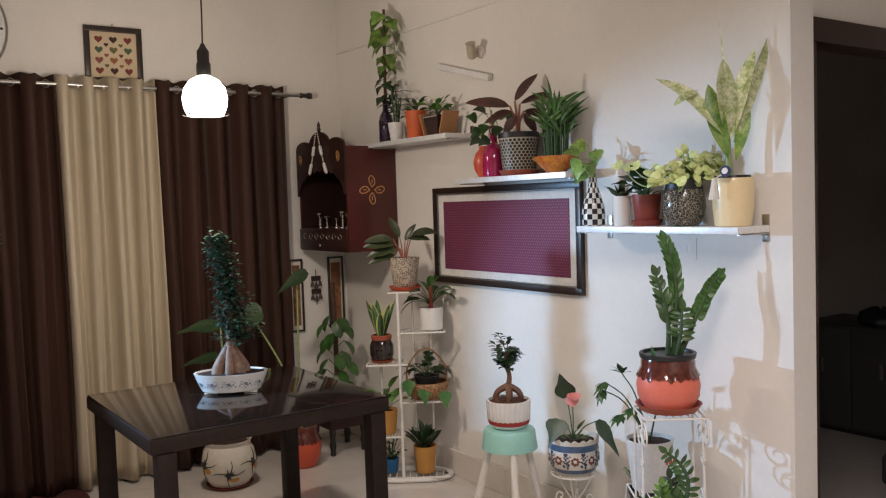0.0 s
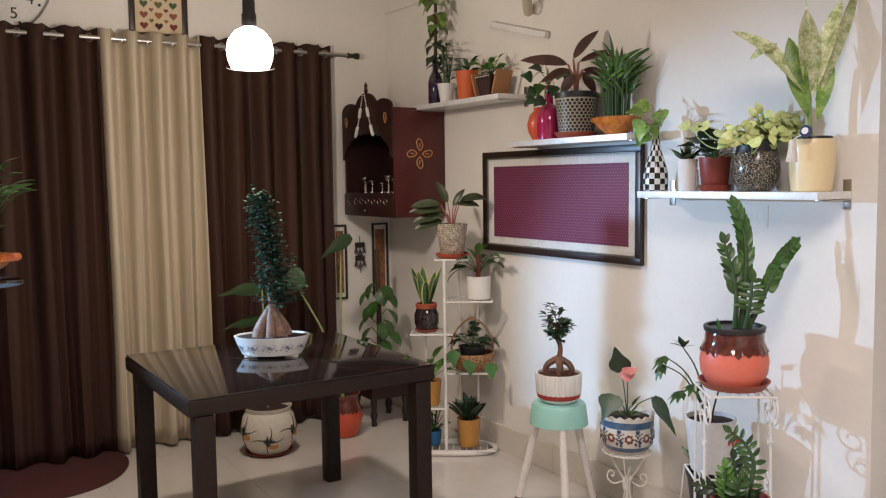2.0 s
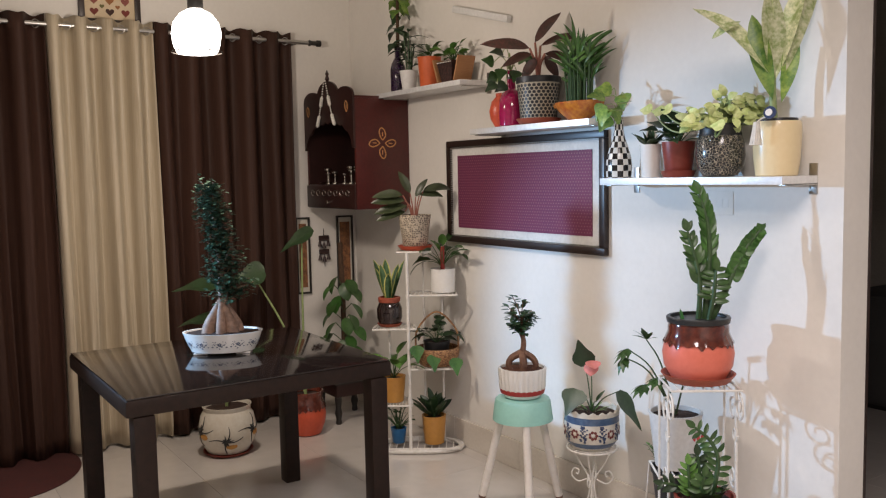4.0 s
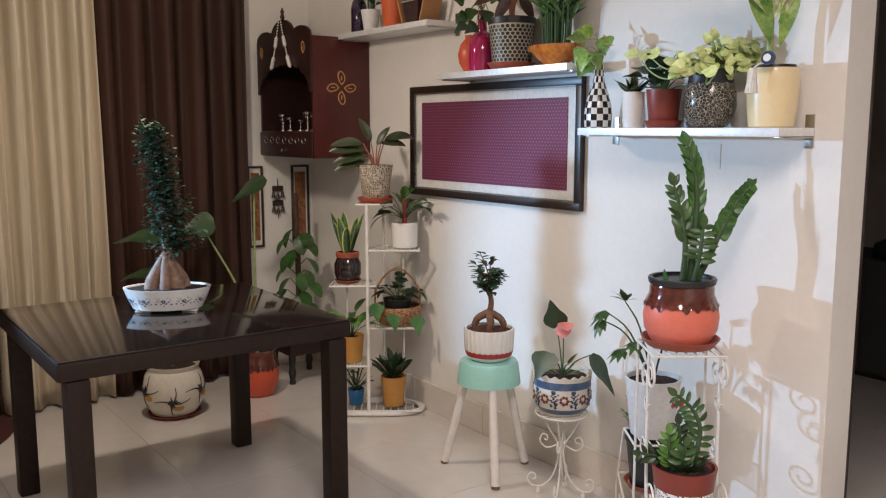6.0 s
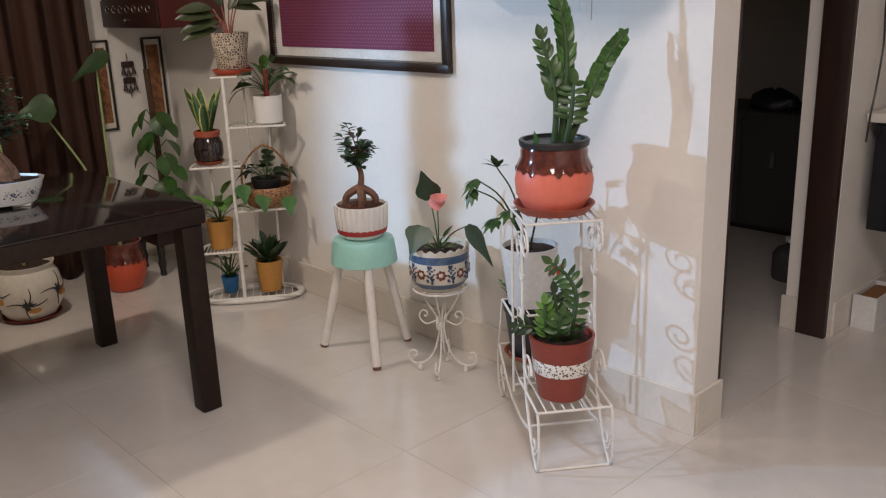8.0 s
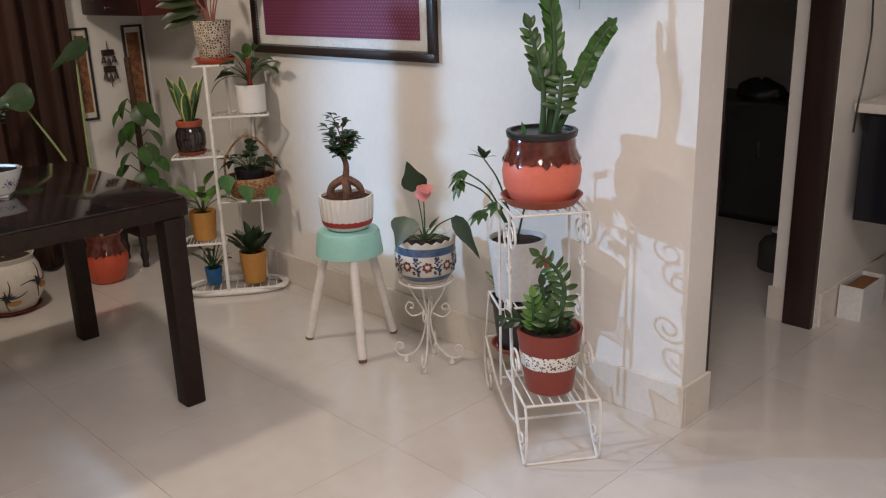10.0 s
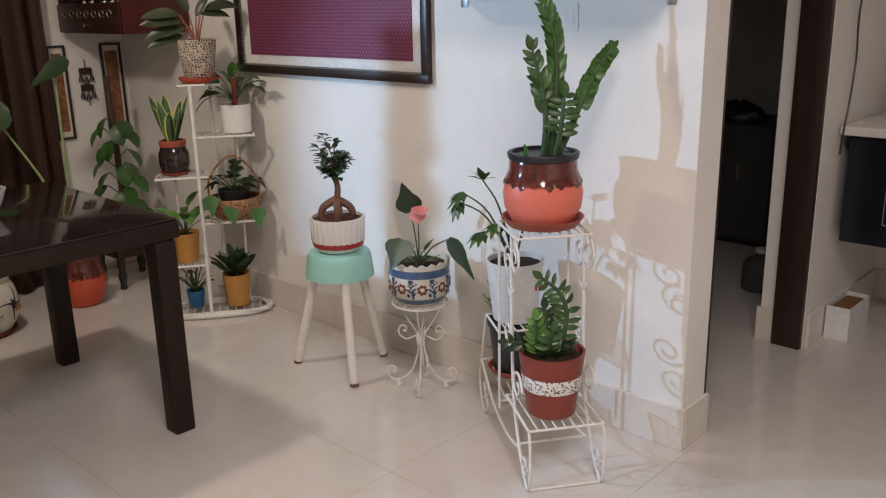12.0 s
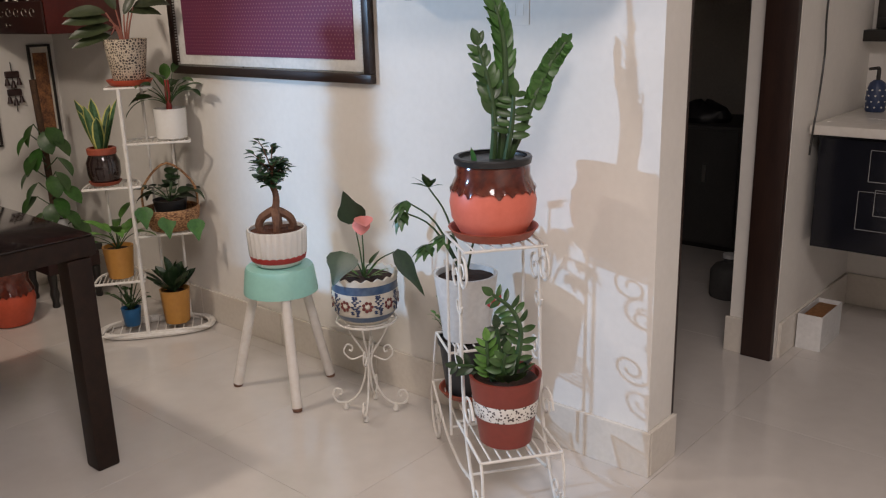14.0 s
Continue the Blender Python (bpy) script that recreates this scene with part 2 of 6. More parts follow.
M["leaf_edge"] = leafmat("yellow_leaf_margin", (0.55, 0.52, 0.16), (0.42, 0.42, 0.12))
M["leaf_snake"] = leafmat("banded_leaf", (0.07, 0.14, 0.06), (0.025, 0.07, 0.03), scale=30, mix=0.3)
M["pink"] = mat("pink_spathe", (0.72, 0.25, 0.22), (0.62, 0.20, 0.17), rough=0.4, scale=20)
M["red_petal"] = mat("red_petal", (0.55, 0.05, 0.06), rough=0.5, scale=20)
M["magenta_glass"] = mat("magenta_glass", (0.42, 0.012, 0.10), (0.30, 0.008, 0.07), rough=0.06, scale=4, bump=0, coat=0.6)
M["purple_glass"] = mat("purple_bottle_glass", (0.03, 0.012, 0.045), (0.015, 0.008, 0.02), rough=0.06, scale=4, bump=0, coat=0.6)
M["white_tile"] = mat("white_mosaic", (0.78, 0.77, 0.73), rough=0.22, scale=12, bump=0.05)
M["black_tile"] = mat("black_mosaic", (0.014, 0.013, 0.013), rough=0.2, scale=12, bump=0.05)
M["paper"] = mat("cream_mount", (0.70, 0.66, 0.57), rough=0.8, scale=10)
M["mount"] = mat("pale_mount", (0.72, 0.71, 0.68), rough=0.8, scale=10)
M["art_frame"] = mat("dark_frame", (0.030, 0.017, 0.012), (0.018, 0.010, 0.008), rough=0.35, scale=8, stretch=(0.5, 6, 6))
M["folk_paint"] = mat("folk_painting", (0.34, 0.15, 0.055), (0.09, 0.035, 0.02), rough=0.7, scale=26, fine=120, mix=0.4)
M["rug"] = mat("dark_red_rug", (0.065, 0.012, 0.010), (0.04, 0.008, 0.007), rough=0.95, scale=30, fine=400, bump=0.6)
M["navy_lacquer"] = mat("navy_lacquer", (0.006, 0.007, 0.013), rough=0.25, scale=6, bump=0.02)
M["counter"] = mat("counter_stone", (0.74, 0.71, 0.66), (0.68, 0.64, 0.58), rough=0.25, scale=12, bump=0.02)
M["pale_line"] = mat("pale_line_inlay", (0.42, 0.42, 0.40), rough=0.4, scale=30)
M["heart_mount"] = mat("cream_heart_mount", (0.66, 0.54, 0.37), (0.60, 0.48, 0.32), rough=0.85, scale=14, fine=200)
M["olive_leaf"] = leafmat("dull_olive_leaf", (0.050, 0.066, 0.026), (0.024, 0.034, 0.015), scale=24)
M["vine_paint"] = mat("slate_blue_paint", (0.05, 0.07, 0.13), (0.10, 0.13, 0.19), rough=0.35, scale=60)
# cupboard and can colour darkened to stand in for the unlit room's gloom
M["grey"] = mat("gloom_grey", (0.07, 0.068, 0.066), rough=0.6, scale=8)
M["bead"] = mat("white_beads", (0.72, 0.70, 0.64), rough=0.5, scale=60)
M["pebble"] = mat("brown_sponge", (0.28, 0.13, 0.05), (0.2, 0.09, 0.03), rough=0.9, scale=60, bump=0.6)

# wall paint toned down, so the gloom of the unlit room is in its colour
M["dim_wall"] = mat("shaded_wall_paint", (0.64, 0.60, 0.54), rough=0.8, scale=2)
M["beige"] = mat("beige_linen", (0.52, 0.46, 0.35), rough=0.9, scale=30, fine=300)


def emitter(name, colour, strength):
    m = bpy.data.materials.new(name)
    m.use_nodes = True
    p = m.node_tree.nodes["Principled BSDF"]
    p.inputs["Base Color"].default_value = rgb((0.9, 0.88, 0.85))
    p.inputs["Emission Color"].default_value = rgb(colour)
    p.inputs["Emission Strength"].default_value = strength
    p.inputs["Roughness"].default_value = 0.1
    return m


def glass(name, colour, rough=0.02):
    m = bpy.data.materials.new(name)
    m.use_nodes = True
    p = m.node_tree.nodes["Principled BSDF"]
    p.inputs["Base Color"].default_value = rgb(colour)
    p.inputs["Roughness"].default_value = rough
    p.inputs["Transmission Weight"].default_value = 1.0
    p.inputs["IOR"].default_value = 1.45
    return m


M["globe"] = emitter("lit_globe", (1.0, 0.93, 0.82), 6.0)
M["glass_blue"] = glass("blue_glass", (0.25, 0.45, 0.8))
M["mirror"] = mat("mirror", (0.8, 0.8, 0.8), rough=0.03, metal=1, bump=0)


def cloth():
    """Plum cloth woven with small pale motifs in staggered rows."""
    m = mat("plum_brocade", (0.150, 0.022, 0.066), (0.115, 0.017, 0.062), rough=0.6, scale=3, bump=0.0)
    nt = m.node_tree
    p = nt.nodes["Principled BSDF"]
    tc = nt.nodes.new("ShaderNodeTexCoord")
    sp = nt.nodes.new("ShaderNodeSeparateXYZ")
    nt.links.new(tc.outputs["Object"], sp.inputs[0])

    def op(kind, a, b=None, c=None):
        n = nt.nodes.new("ShaderNodeMath")
        n.operation = kind
        for i, v in enumerate((a, b, c)):
            if v is None:
                continue
            if isinstance(v, (int, float)):
                n.inputs[i].default_value = v
            else:
                nt.links.new(v, n.inputs[i])
        return n.outputs[0]

    row = op("MULTIPLY", sp.outputs[2], 1 / 0.0145)
    odd = op("MODULO", op("FLOOR", op("ADD", row, 500.0)), 2.0)
    u = op("FRACT", op("ADD", op("MULTIPLY_ADD", sp.outputs[0], 1 / 0.0185, 500.0), op("MULTIPLY", odd, 0.5)))
    v = op("FRACT", op("ADD", row, 500.0))
    du, dv = op("ABSOLUTE", op("SUBTRACT", u, 0.5)), op("ABSOLUTE", op("SUBTRACT", v, 0.5))
    d = op("ADD", du, op("MULTIPLY", dv, 0.9))
    mr = nt.nodes.new("ShaderNodeMapRange")
    mr.inputs[1].default_value, mr.inputs[2].default_value = 0.30, 0.18
    nt.links.new(d, mr.inputs[0])
    mx = nt.nodes.new("ShaderNodeMix")
    mx.data_type = "RGBA"
    mx.inputs[7].default_value = rgb((0.25, 0.10, 0.125))
    nt.links.new(mr.outputs[0], mx.inputs[0])
    nt.links.new(p.inputs["Base Color"].links[0].from_socket, mx.inputs[6])
    nt.links.new(mx.outputs[2], p.inputs["Base Color"])
    return m


M["cloth"] = cloth()


# ---------- mesh helpers ----------
def thing(name, at, label, category, group="", turn=0.0, kind=""):
    e = new(name)
    e.empty_display_size = 0.05
    e.matrix_world = pose(at[0], at[1], at[2], 0, 0, turn)
    return tagged(e, label, category, group, kind)


def part(name, bm, material, parent=None, label="", smooth=True):
    me = bpy.data.meshes.new(name)
    bmesh.ops.recalc_face_normals(bm, faces=bm.faces[:])
    bm.to_mesh(me)
    bm.free()
    for m in material if isinstance(material, (list, tuple)) else [material]:
        me.materials.append(m)
    if smooth:
        me.polygons.foreach_set("use_smooth", [True] * len(me.polygons))
        me.set_sharp_from_angle(angle=radians(38))
    ob = new(name, me)
    if parent:
        ob.parent = parent
    if label:
        ob["label"] = label
    return ob


def box(bm, lo, hi, bevel=0.0, segments=2):
    lo, hi = Vector(lo), Vector(hi)
    r = bmesh.ops.create_cube(bm, size=1.0, matrix=Matrix.Translation((lo + hi) / 2) @ Matrix.Diagonal((*(hi - lo), 1)))
    if bevel:
        edges = list({e for v in r["verts"] for e in v.link_edges})
        bmesh.ops.bevel(bm, geom=edges, offset=bevel, segments=segments, affect="EDGES", profile=0.6)
    return bm


def boxed(lo, hi, bevel=0.0):
    return box(bmesh.new(), lo, hi, bevel)


def lathe(bm, profile, n=40, at=(0, 0, 0), sx=1.0, sy=1.0, wave=None, close=True):
    """Turns a profile of (radius, height); wave(angle, row) may change both."""
    rings = []
    for k, (r, z) in enumerate(profile):
        ring = []
        for i in range(n):
            a = 2 * math.pi * i / n
            rr, zz = wave(a, k, r, z) if wave else (r, z)
            ring.append(bm.verts.new((at[0] + sx * rr * math.cos(a), at[1] + sy * rr * math.sin(a), at[2] + zz)))
        rings.append(ring)
    faces = []
    for a, b in zip(rings, rings[1:]):
        for i in range(n):
            faces.append(bm.faces.new((a[i], a[(i + 1) % n], b[(i + 1) % n], b[i])))
    if close:
        bm.faces.new(rings[0][::-1])
        bm.faces.new(rings[-1])
    return faces


def turned(profile, n=40, **kw):
    bm = bmesh.new()
    lathe(bm, profile, n, **kw)
    return bm


def smooth_path(points, steps=6):
    """A smooth line through the points."""
    p = [Vector(q) for q in points]
    if len(p) < 3:
        return p
    p = [2 * p[0] - p[1]] + p + [2 * p[-1] - p[-2]]
    out = []
    for a, b, c, d in zip(p, p[1:], p[2:], p[3:]):
        for i in range(steps):
            t = i / steps
            out.append(0.5 * (2 * b + (c - a) * t + (2 * a - 5 * b + 4 * c - d) * t * t + (3 * b - a - 3 * c + d) * t**3))
    return out + [p[-2]]


def tube(bm, points, r, r1=None, n=8, steps=6):
    pts = smooth_path(points, steps)
    r1 = r if r1 is None else r1
    rings, side = [], None
    for i, q in enumerate(pts):
        way = (pts[min(i + 1, len(pts) - 1)] - pts[max(i - 1, 0)]).normalized()
        if side is None:
            side = way.cross(Vector((0.3, 0.5, 0.8))).normalized()
        side = (side - way * side.dot(way)).normalized()
        up = way.cross(side)
        rad = r + (r1 - r) * i / max(1, len(pts) - 1)
        rings.append([bm.verts.new(q + rad * (math.cos(2 * math.pi * k / n) * side + math.sin(2 * math.pi * k / n) * up)) for k in range(n)])
    for a, b in zip(rings, rings[1:]):
        for k in range(n):
            bm.faces.new((a[k], a[(k + 1) % n], b[(k + 1) % n], b[k]))
    bm.faces.new(rings[0][::-1])
    bm.faces.new(rings[-1])
    return bm


def tubed(points, r, r1=None, n=8, steps=6):
    return tube(bmesh.new(), points, r, r1, n, steps)


OUTLINES = {
    "oval": lambda t: math.sin(math.pi * min(1, t**0.85)) ** 0.8,
    "lance": lambda t: math.sin(math.pi * t**0.75) ** 0.9 * (1 - 0.15 * t),
    "strap": lambda t: min(1, 0.55 + 1.2 * t) * (1 - t**5) ** 0.7,
    "heart": lambda t: (0.75 + 0.5 * math.sin(math.pi * min(1, t * 1.6))) * (1 - t**2.2) ** 0.9 if t > 0 else 0.45,
    "blade": lambda t: 0.16 * (1 - t) + math.sin(math.pi * min(1, t**0.9)) ** 0.75,
    "paddle": lambda t: math.sin(math.pi * t**1.15) ** 0.75,
}


def leaf(bm, base, way, length, width, shape="oval", droop=0.25, fold=0.18, twist=0.0, wavy=0.0, rows=7, up=(0, 0, 1), lobes=0):
    """One leaf blade: a folded, drooping sheet round its midrib."""
    d = Vector(way).normalized()
    side = d.cross(Vector(up))
    if side.length < 0.15:
        side = d.cross(Vector((0.4, 1, 0.1)))
    side.normalize()
    side = Matrix.Rotation(twist, 3, d) @ side
    p, step = Vector(base), length / rows
    prev = None
    outline = OUTLINES[shape]
    ph = random.random() * 6
    for i in range(rows + 1):
        t = i / rows
        w = width / 2 * outline(t) + 0.0004
        if lobes:
            w *= 0.62 + 0.38 * abs(math.cos(lobes * math.pi * t))
        normal = side.cross(d).normalized()
        lift = fold * w + wavy * width * math.sin(ph + 9 * t)
        row = [bm.verts.new(p + s * w * side + (abs(s) * lift + wavy * w * 0.5 * math.sin(ph + 8 * t + s * 2)) * normal) for s in (-1, -0.5, 0, 0.5, 1)]
        if prev:
            for k in range(4):
                bm.faces.new((prev[k], prev[k + 1], row[k + 1], row[k]))
        prev = row
        d = (Matrix.Rotation(-droop / rows, 3, side) @ d).normalized()
        p = p + d * step
    return bm


def one_leaf(parent, material, *args, label="", **kw):
    bm = bmesh.new()
    leaf(bm, *args, **kw)
    return part("leaf", bm, material, parent, label)


def soil(parent, r, z, material=None, sx=1.0, sy=1.0):
    bm = bmesh.new()
    n = 22
    rings = []
    for k in range(6):
        ring = []
        for i in range(n):
            a = 2 * math.pi * i / n
            q = r * k / 5
            ring.append(bm.verts.new((sx * q * math.cos(a), sy * q * math.sin(a), z + (1 - k / 5) * 0.05 * r + 0.05 * r * (random.random() - 0.5))))
        rings.append(ring)
    for a, b in zip(rings, rings[1:]):
        for i in range(n):
            bm.faces.new((a[i], a[(i + 1) % n], b[(i + 1) % n], b[i]))
    bmesh.ops.remove_doubles(bm, verts=bm.verts[:], dist=0.0008)
    return part("soil", bm, material or M["soil"], parent)


def pot_profile(pts, wall=0.008):
    """Closes an outer profile with a rim and an inner wall."""
    inner = [(max(0.004, r - wall), z) for r, z in reversed(pts)]
    inner[-1] = (inner[-1][0], pts[0][1] + wall)
    return pts + inner


def pot(parent, pts, material, wall=0.008, n=44, name="pot", label="", **kw):
    return part(name, turned(pot_profile(pts, wall), n, **kw), material, parent, label)


def saucer(parent, r, material, z=0.0, h=0.022):
    return part("saucer", turned(pot_profile([(r * 0.8, z), (r * 0.86, z + 0.002), (r, z + h), (r * 1.02, z + h + 0.003)], 0.006), 40), material, parent)


FACE = (0.62, -0.62, 0.45)
RIGHT, AWAY = Vector((0.575, 0.818, 0)), Vector((-0.818, 0.575, 0))


def across(a, b=0.0, z=0.0):
    """A place or way along the diagonal of the room: a to the door side, b into the corner."""
    return RIGHT * a + AWAY * b + Vector((0, 0, z))


def rosette(parent, root, n, length, width, shape, material, stem_len, tilt, droop=0.4, stem_r=0.0025, stem_mat=None, seed=1, fold=0.2, start=0.0, wavy=0.03, spread=1.0, joined=False, flat=None):
    """Leaves on stalks that fan out from a root."""
    rnd = random.Random(seed)
    random.seed(seed)
    stems = bmesh.new()
    crown = bmesh.new()
    for i in range(n):
        a = start + i * 2.399 + rnd.uniform(-0.3, 0.3)
        lean = radians(rnd.uniform(*tilt))
        sl = rnd.uniform(*stem_len)
        out = Vector((math.cos(a), math.sin(a), 0)) * spread
        if flat:
            out.y *= flat
        tip = Vector(root) + out * math.sin(lean) * sl + Vector((0, 0, math.cos(lean) * sl))
        mid = Vector(root) + (tip - Vector(root)) * 0.5 + Vector((0, 0, 0.12 * sl)) * math.sin(lean)
        tube(stems, [root, mid, tip], stem_r, stem_r * 0.7, 5, 3)
        way = out * math.sin(lean + 0.35) + Vector((0, 0, math.cos(lean + 0.35)))
        args = (tip, way, length * rnd.uniform(0.75, 1.15), width * rnd.uniform(0.8, 1.15), shape, droop * rnd.uniform(0.6, 1.4), fold, rnd.uniform(-0.5, 0.5), wavy)
        if joined:
            leaf(crown, *args)
        else:
            one_leaf(parent, material, *args)
    part("stem", stems, stem_mat or M["stem"], parent)
    if joined:
        tagged(part("foliage", crown, material, parent), kind="stuff")
    else:
        crown.free()


# ---------- the room ----------
def setting(name, bm, material, label, category):
    return tagged(part(name, bm, material, None, "", smooth=False), label, category, kind="structure")


H = 3.12
setting("wall_curtain", boxed((-0.15, -5.4, 0), (0, 0.19, H)), M["wall"], "cream painted wall behind the long curtains", "wall")
setting("wall_shelf", boxed((0, 0, 0), (3.52, 0.15, H)), M["wall"], "cream painted wall that carries the plant shelves", "wall")
bm = bmesh.new()
box(bm, (3.30, 1.115, 0), (3.49, 2.0, H))
box(bm, (3.30, 0.15, 2.30), (3.49, 1.115, H))
setting("wall_door", bm, M["wall"], "cream wall with an open doorway", "wall")
setting("wall_vanity", boxed((3.30, 2.0, 0), (6.75, 2.15, H)), M["wall"], "cream wall behind the wash basin", "wall")
setting("wall_east", boxed((6.6, -5.4, 0), (6.75, 2.0, H)), M["wall"], "plain cream wall", "wall")
setting("wall_south", boxed((-0.15, -5.55, 0), (6.75, -5.4, H)), M["wall"], "plain cream wall", "wall")
bm = bmesh.new()
box(bm, (0.9, 0.15, 0), (1.0, 3.4, H))
box(bm, (0.9, 3.4, 0), (3.3, 3.5, H))
box(bm, (3.3, 2.15, 0), (3.4, 3.5, H))
setting("wall_dark_room", bm, M["dim_wall"], "walls of the unlit room behind the doorway, shade put into their colour", "wall")
setting("ceiling", boxed((-0.15, -5.55, H), (6.75, 3.5, H + 0.1)), M["ceiling"], "white painted ceiling", "ceiling")
setting("ground", boxed((-0.15, -5.55, -0.12), (6.75, 3.5, -0.006)), M["grout"], "dark bedding under the floor tiles", "floor")

# door frame
frame_thing = tagged(new("door_frame"), "dark brown wooden door frame without its leaf", "door frame", kind="structure")
part("jamb", boxed((3.375, 0.1505, 0), (3.512, 0.185, 2.20), 0.004), M["frame_wood"], frame_thing)
part("jamb", boxed((3.365, 1.085, 0), (3.487, 1.135, 2.20), 0.004), M["frame_wood"], frame_thing)
part("head", boxed((3.375, 0.1505, 2.203), (3.512, 1.135, 2.298), 0.004), M["frame_wood"], frame_thing)

# skirting: runs of tile
sk = tagged(new("baseboard"), "cream tile skirting along the walls", "skirting", kind="structure")


def skirt(x0, y0, x1, y1, out, h=0.15, piece=0.62):
    n = max(1, round(math.hypot(x1 - x0, y1 - y0) / piece))
    for i in range(n):
        a, b = Vector((x0, y0, 0)).lerp(Vector((x1, y1, 0)), i / n), Vector((x0, y0, 0)).lerp(Vector((x1, y1, 0)), (i + 1) / n)
        way = (b - a).normalized() * 0.0008
        o = Vector((out[0], out[1], 0)) * 0.014
        c = [a + way, b - way, a + way + o, b - way + o]
        lo = [min(v[k] for v in c) for k in range(2)]
        hi = [max(v[k] for v in c) for k in range(2)]
        part("skirting_tile", boxed((*lo, 0.0), (*hi, h), 0.003), M["skirting"], sk, smooth=False)


skirt(0.0, -0.0005, 3.534, -0.0005, (0, -1))
skirt(3.5205, 0.0, 3.5205, 0.165, (1, 0))
skirt(0.0005, -5.3, 0.0005, -0.015, (1, 0))
skirt(3.4905, 1.14, 3.4905, 1.985, (1, 0))
skirt(3.50, 1.9995, 6.6, 1.9995, (0, -1))
part("skirting_tile", boxed((3.286, 1.10, 0), (3.362, 1.1145, 0.15), 0.003), M["skirting"], sk, smooth=False)

# ---------- table ----------
tab = thing("dining_table", (1.637, -1.501, 0), "dark-stained square wooden table with a glossy lacquered top", "table")
part("slab", boxed((-0.508, -0.530, 0.706), (0.508, 0.530, 0.7692), 0.011), M["dark_wood"], tab)
part("tabletop", boxed((-0.502, -0.524, 0.7696), (0.502, 0.524, 0.775), 0.0025), M["gloss_top"], tab, "mirror-like lacquered top")
for cx in (-0.443, 0.472):
    for cy in (-0.467, 0.470):
        part("leg", boxed((cx - 0.038, cy - 0.038, 0), (cx + 0.038, cy + 0.038, 0.7055), 0.008), M["dark_wood"], tab)

# ---------- curtains ----------
rod = thing("curtain_rod", (0.095, -1.6, 2.375), "steel curtain rod with dark finials on the wall", "curtain rod")
part("pole", tubed([(0, -1.5, 0), (0, 1.26, 0)], 0.0125, n=14), M["steel"], rod)
part("finial", turned([(0.012, 0), (0.02, 0.01), (0.014, 0.025), (0.014, 0.055), (0.021, 0.062), (0.021, 0.085), (0.008, 0.09)], 16), M["black_metal"], rod).matrix_local = pose(0, 1.25, 0, -90, 0, 0)
for y in (-1.3, 0.3, 1.16):
    part("bracket", boxed((-0.095, y - 0.012, -0.015), (0.0, y + 0.012, 0.0), 0.003), M["black_metal"], rod)


def curtain(y0, y1, folds, material, label, flare=1.0, z1=2.425, seed=0):
    c = thing("curtain", (0.095, (y0 + y1) / 2, 0), label, "curtain", "curtains on the rod")
    bm = bmesh.new()
    w, nx, nz = y1 - y0, folds * 20, 26
    rnd = random.Random(seed)
    jit = [rnd.uniform(0.75, 1.2) for _ in range(folds + 2)]
    ph = [rnd.uniform(-0.5, 0.5) for _ in range(folds + 2)]
    cols = []
    for i in range(nx + 1):
        u = i / nx
        k = u * folds
        a = 2 * math.pi * k
        amp = jit[int(k)] * (1 - (k % 1)) + jit[int(k) + 1] * (k % 1)
        col = []
        for j in range(nz + 1):
            v = j / nz
            z = 0.018 + v * (z1 - 0.018)
            free = 1 - v
            wob = ph[int(k)] * (1 - k % 1) + ph[int(k) + 1] * (k % 1)
            s = math.sin(a + 0.9 * wob * free)
            depth = 0.044 * amp * math.copysign(abs(s) ** 0.75, s) + 0.012 * free * math.sin(1.6 * a + 2 * v + seed) + 0.006 * free * math.sin(4.1 * a + seed)
            y = -w / 2 + w * u * (1 + (flare - 1) * free) + 0.012 * free * math.sin(a * 0.5 + 3 * v)
            drop = 0.006 * math.cos(2 * a) if j == nz else 0.0
            col.append(bm.verts.new((depth, y, z + drop)))
        cols.append(col)
    for a, b in zip(cols, cols[1:]):
        for j in range(nz):
            bm.faces.new((a[j], b[j], b[j + 1], a[j + 1]))
    ob = part("drape", bm, material, c)
    s = ob.modifiers.new("cloth", "SOLIDIFY")
    s.thickness = 0.003
    for k in range(2 * folds):
        y = -w / 2 + w * (k + 0.5) / (2 * folds)
        bm = bmesh.new()
        pts = [(0.022 * math.cos(2 * math.pi * i / 16) * (0.5 if k % 2 else -0.5), y + 0.002 + 0.017 * math.cos(2 * math.pi * i / 16), 2.375 + 0.022 * math.sin(2 * math.pi * i / 16)) for i in range(17)]
        tube(bm, pts, 0.0026, n=6, steps=1)
        part("eyelet", bm, M["steel"], c)
    return c


curtain(-2.98, -1.885, 6, M["curtain_dark"], "dark brown satin curtain on steel eyelets", seed=2)
curtain(-1.88, -1.315, 4, M["curtain_cream"], "cream satin curtain hung between brown ones", seed=5)
curtain(-1.31, -0.465, 5, M["curtain_dark"], "dark brown satin curtain at the corner end of the rod", seed=9)

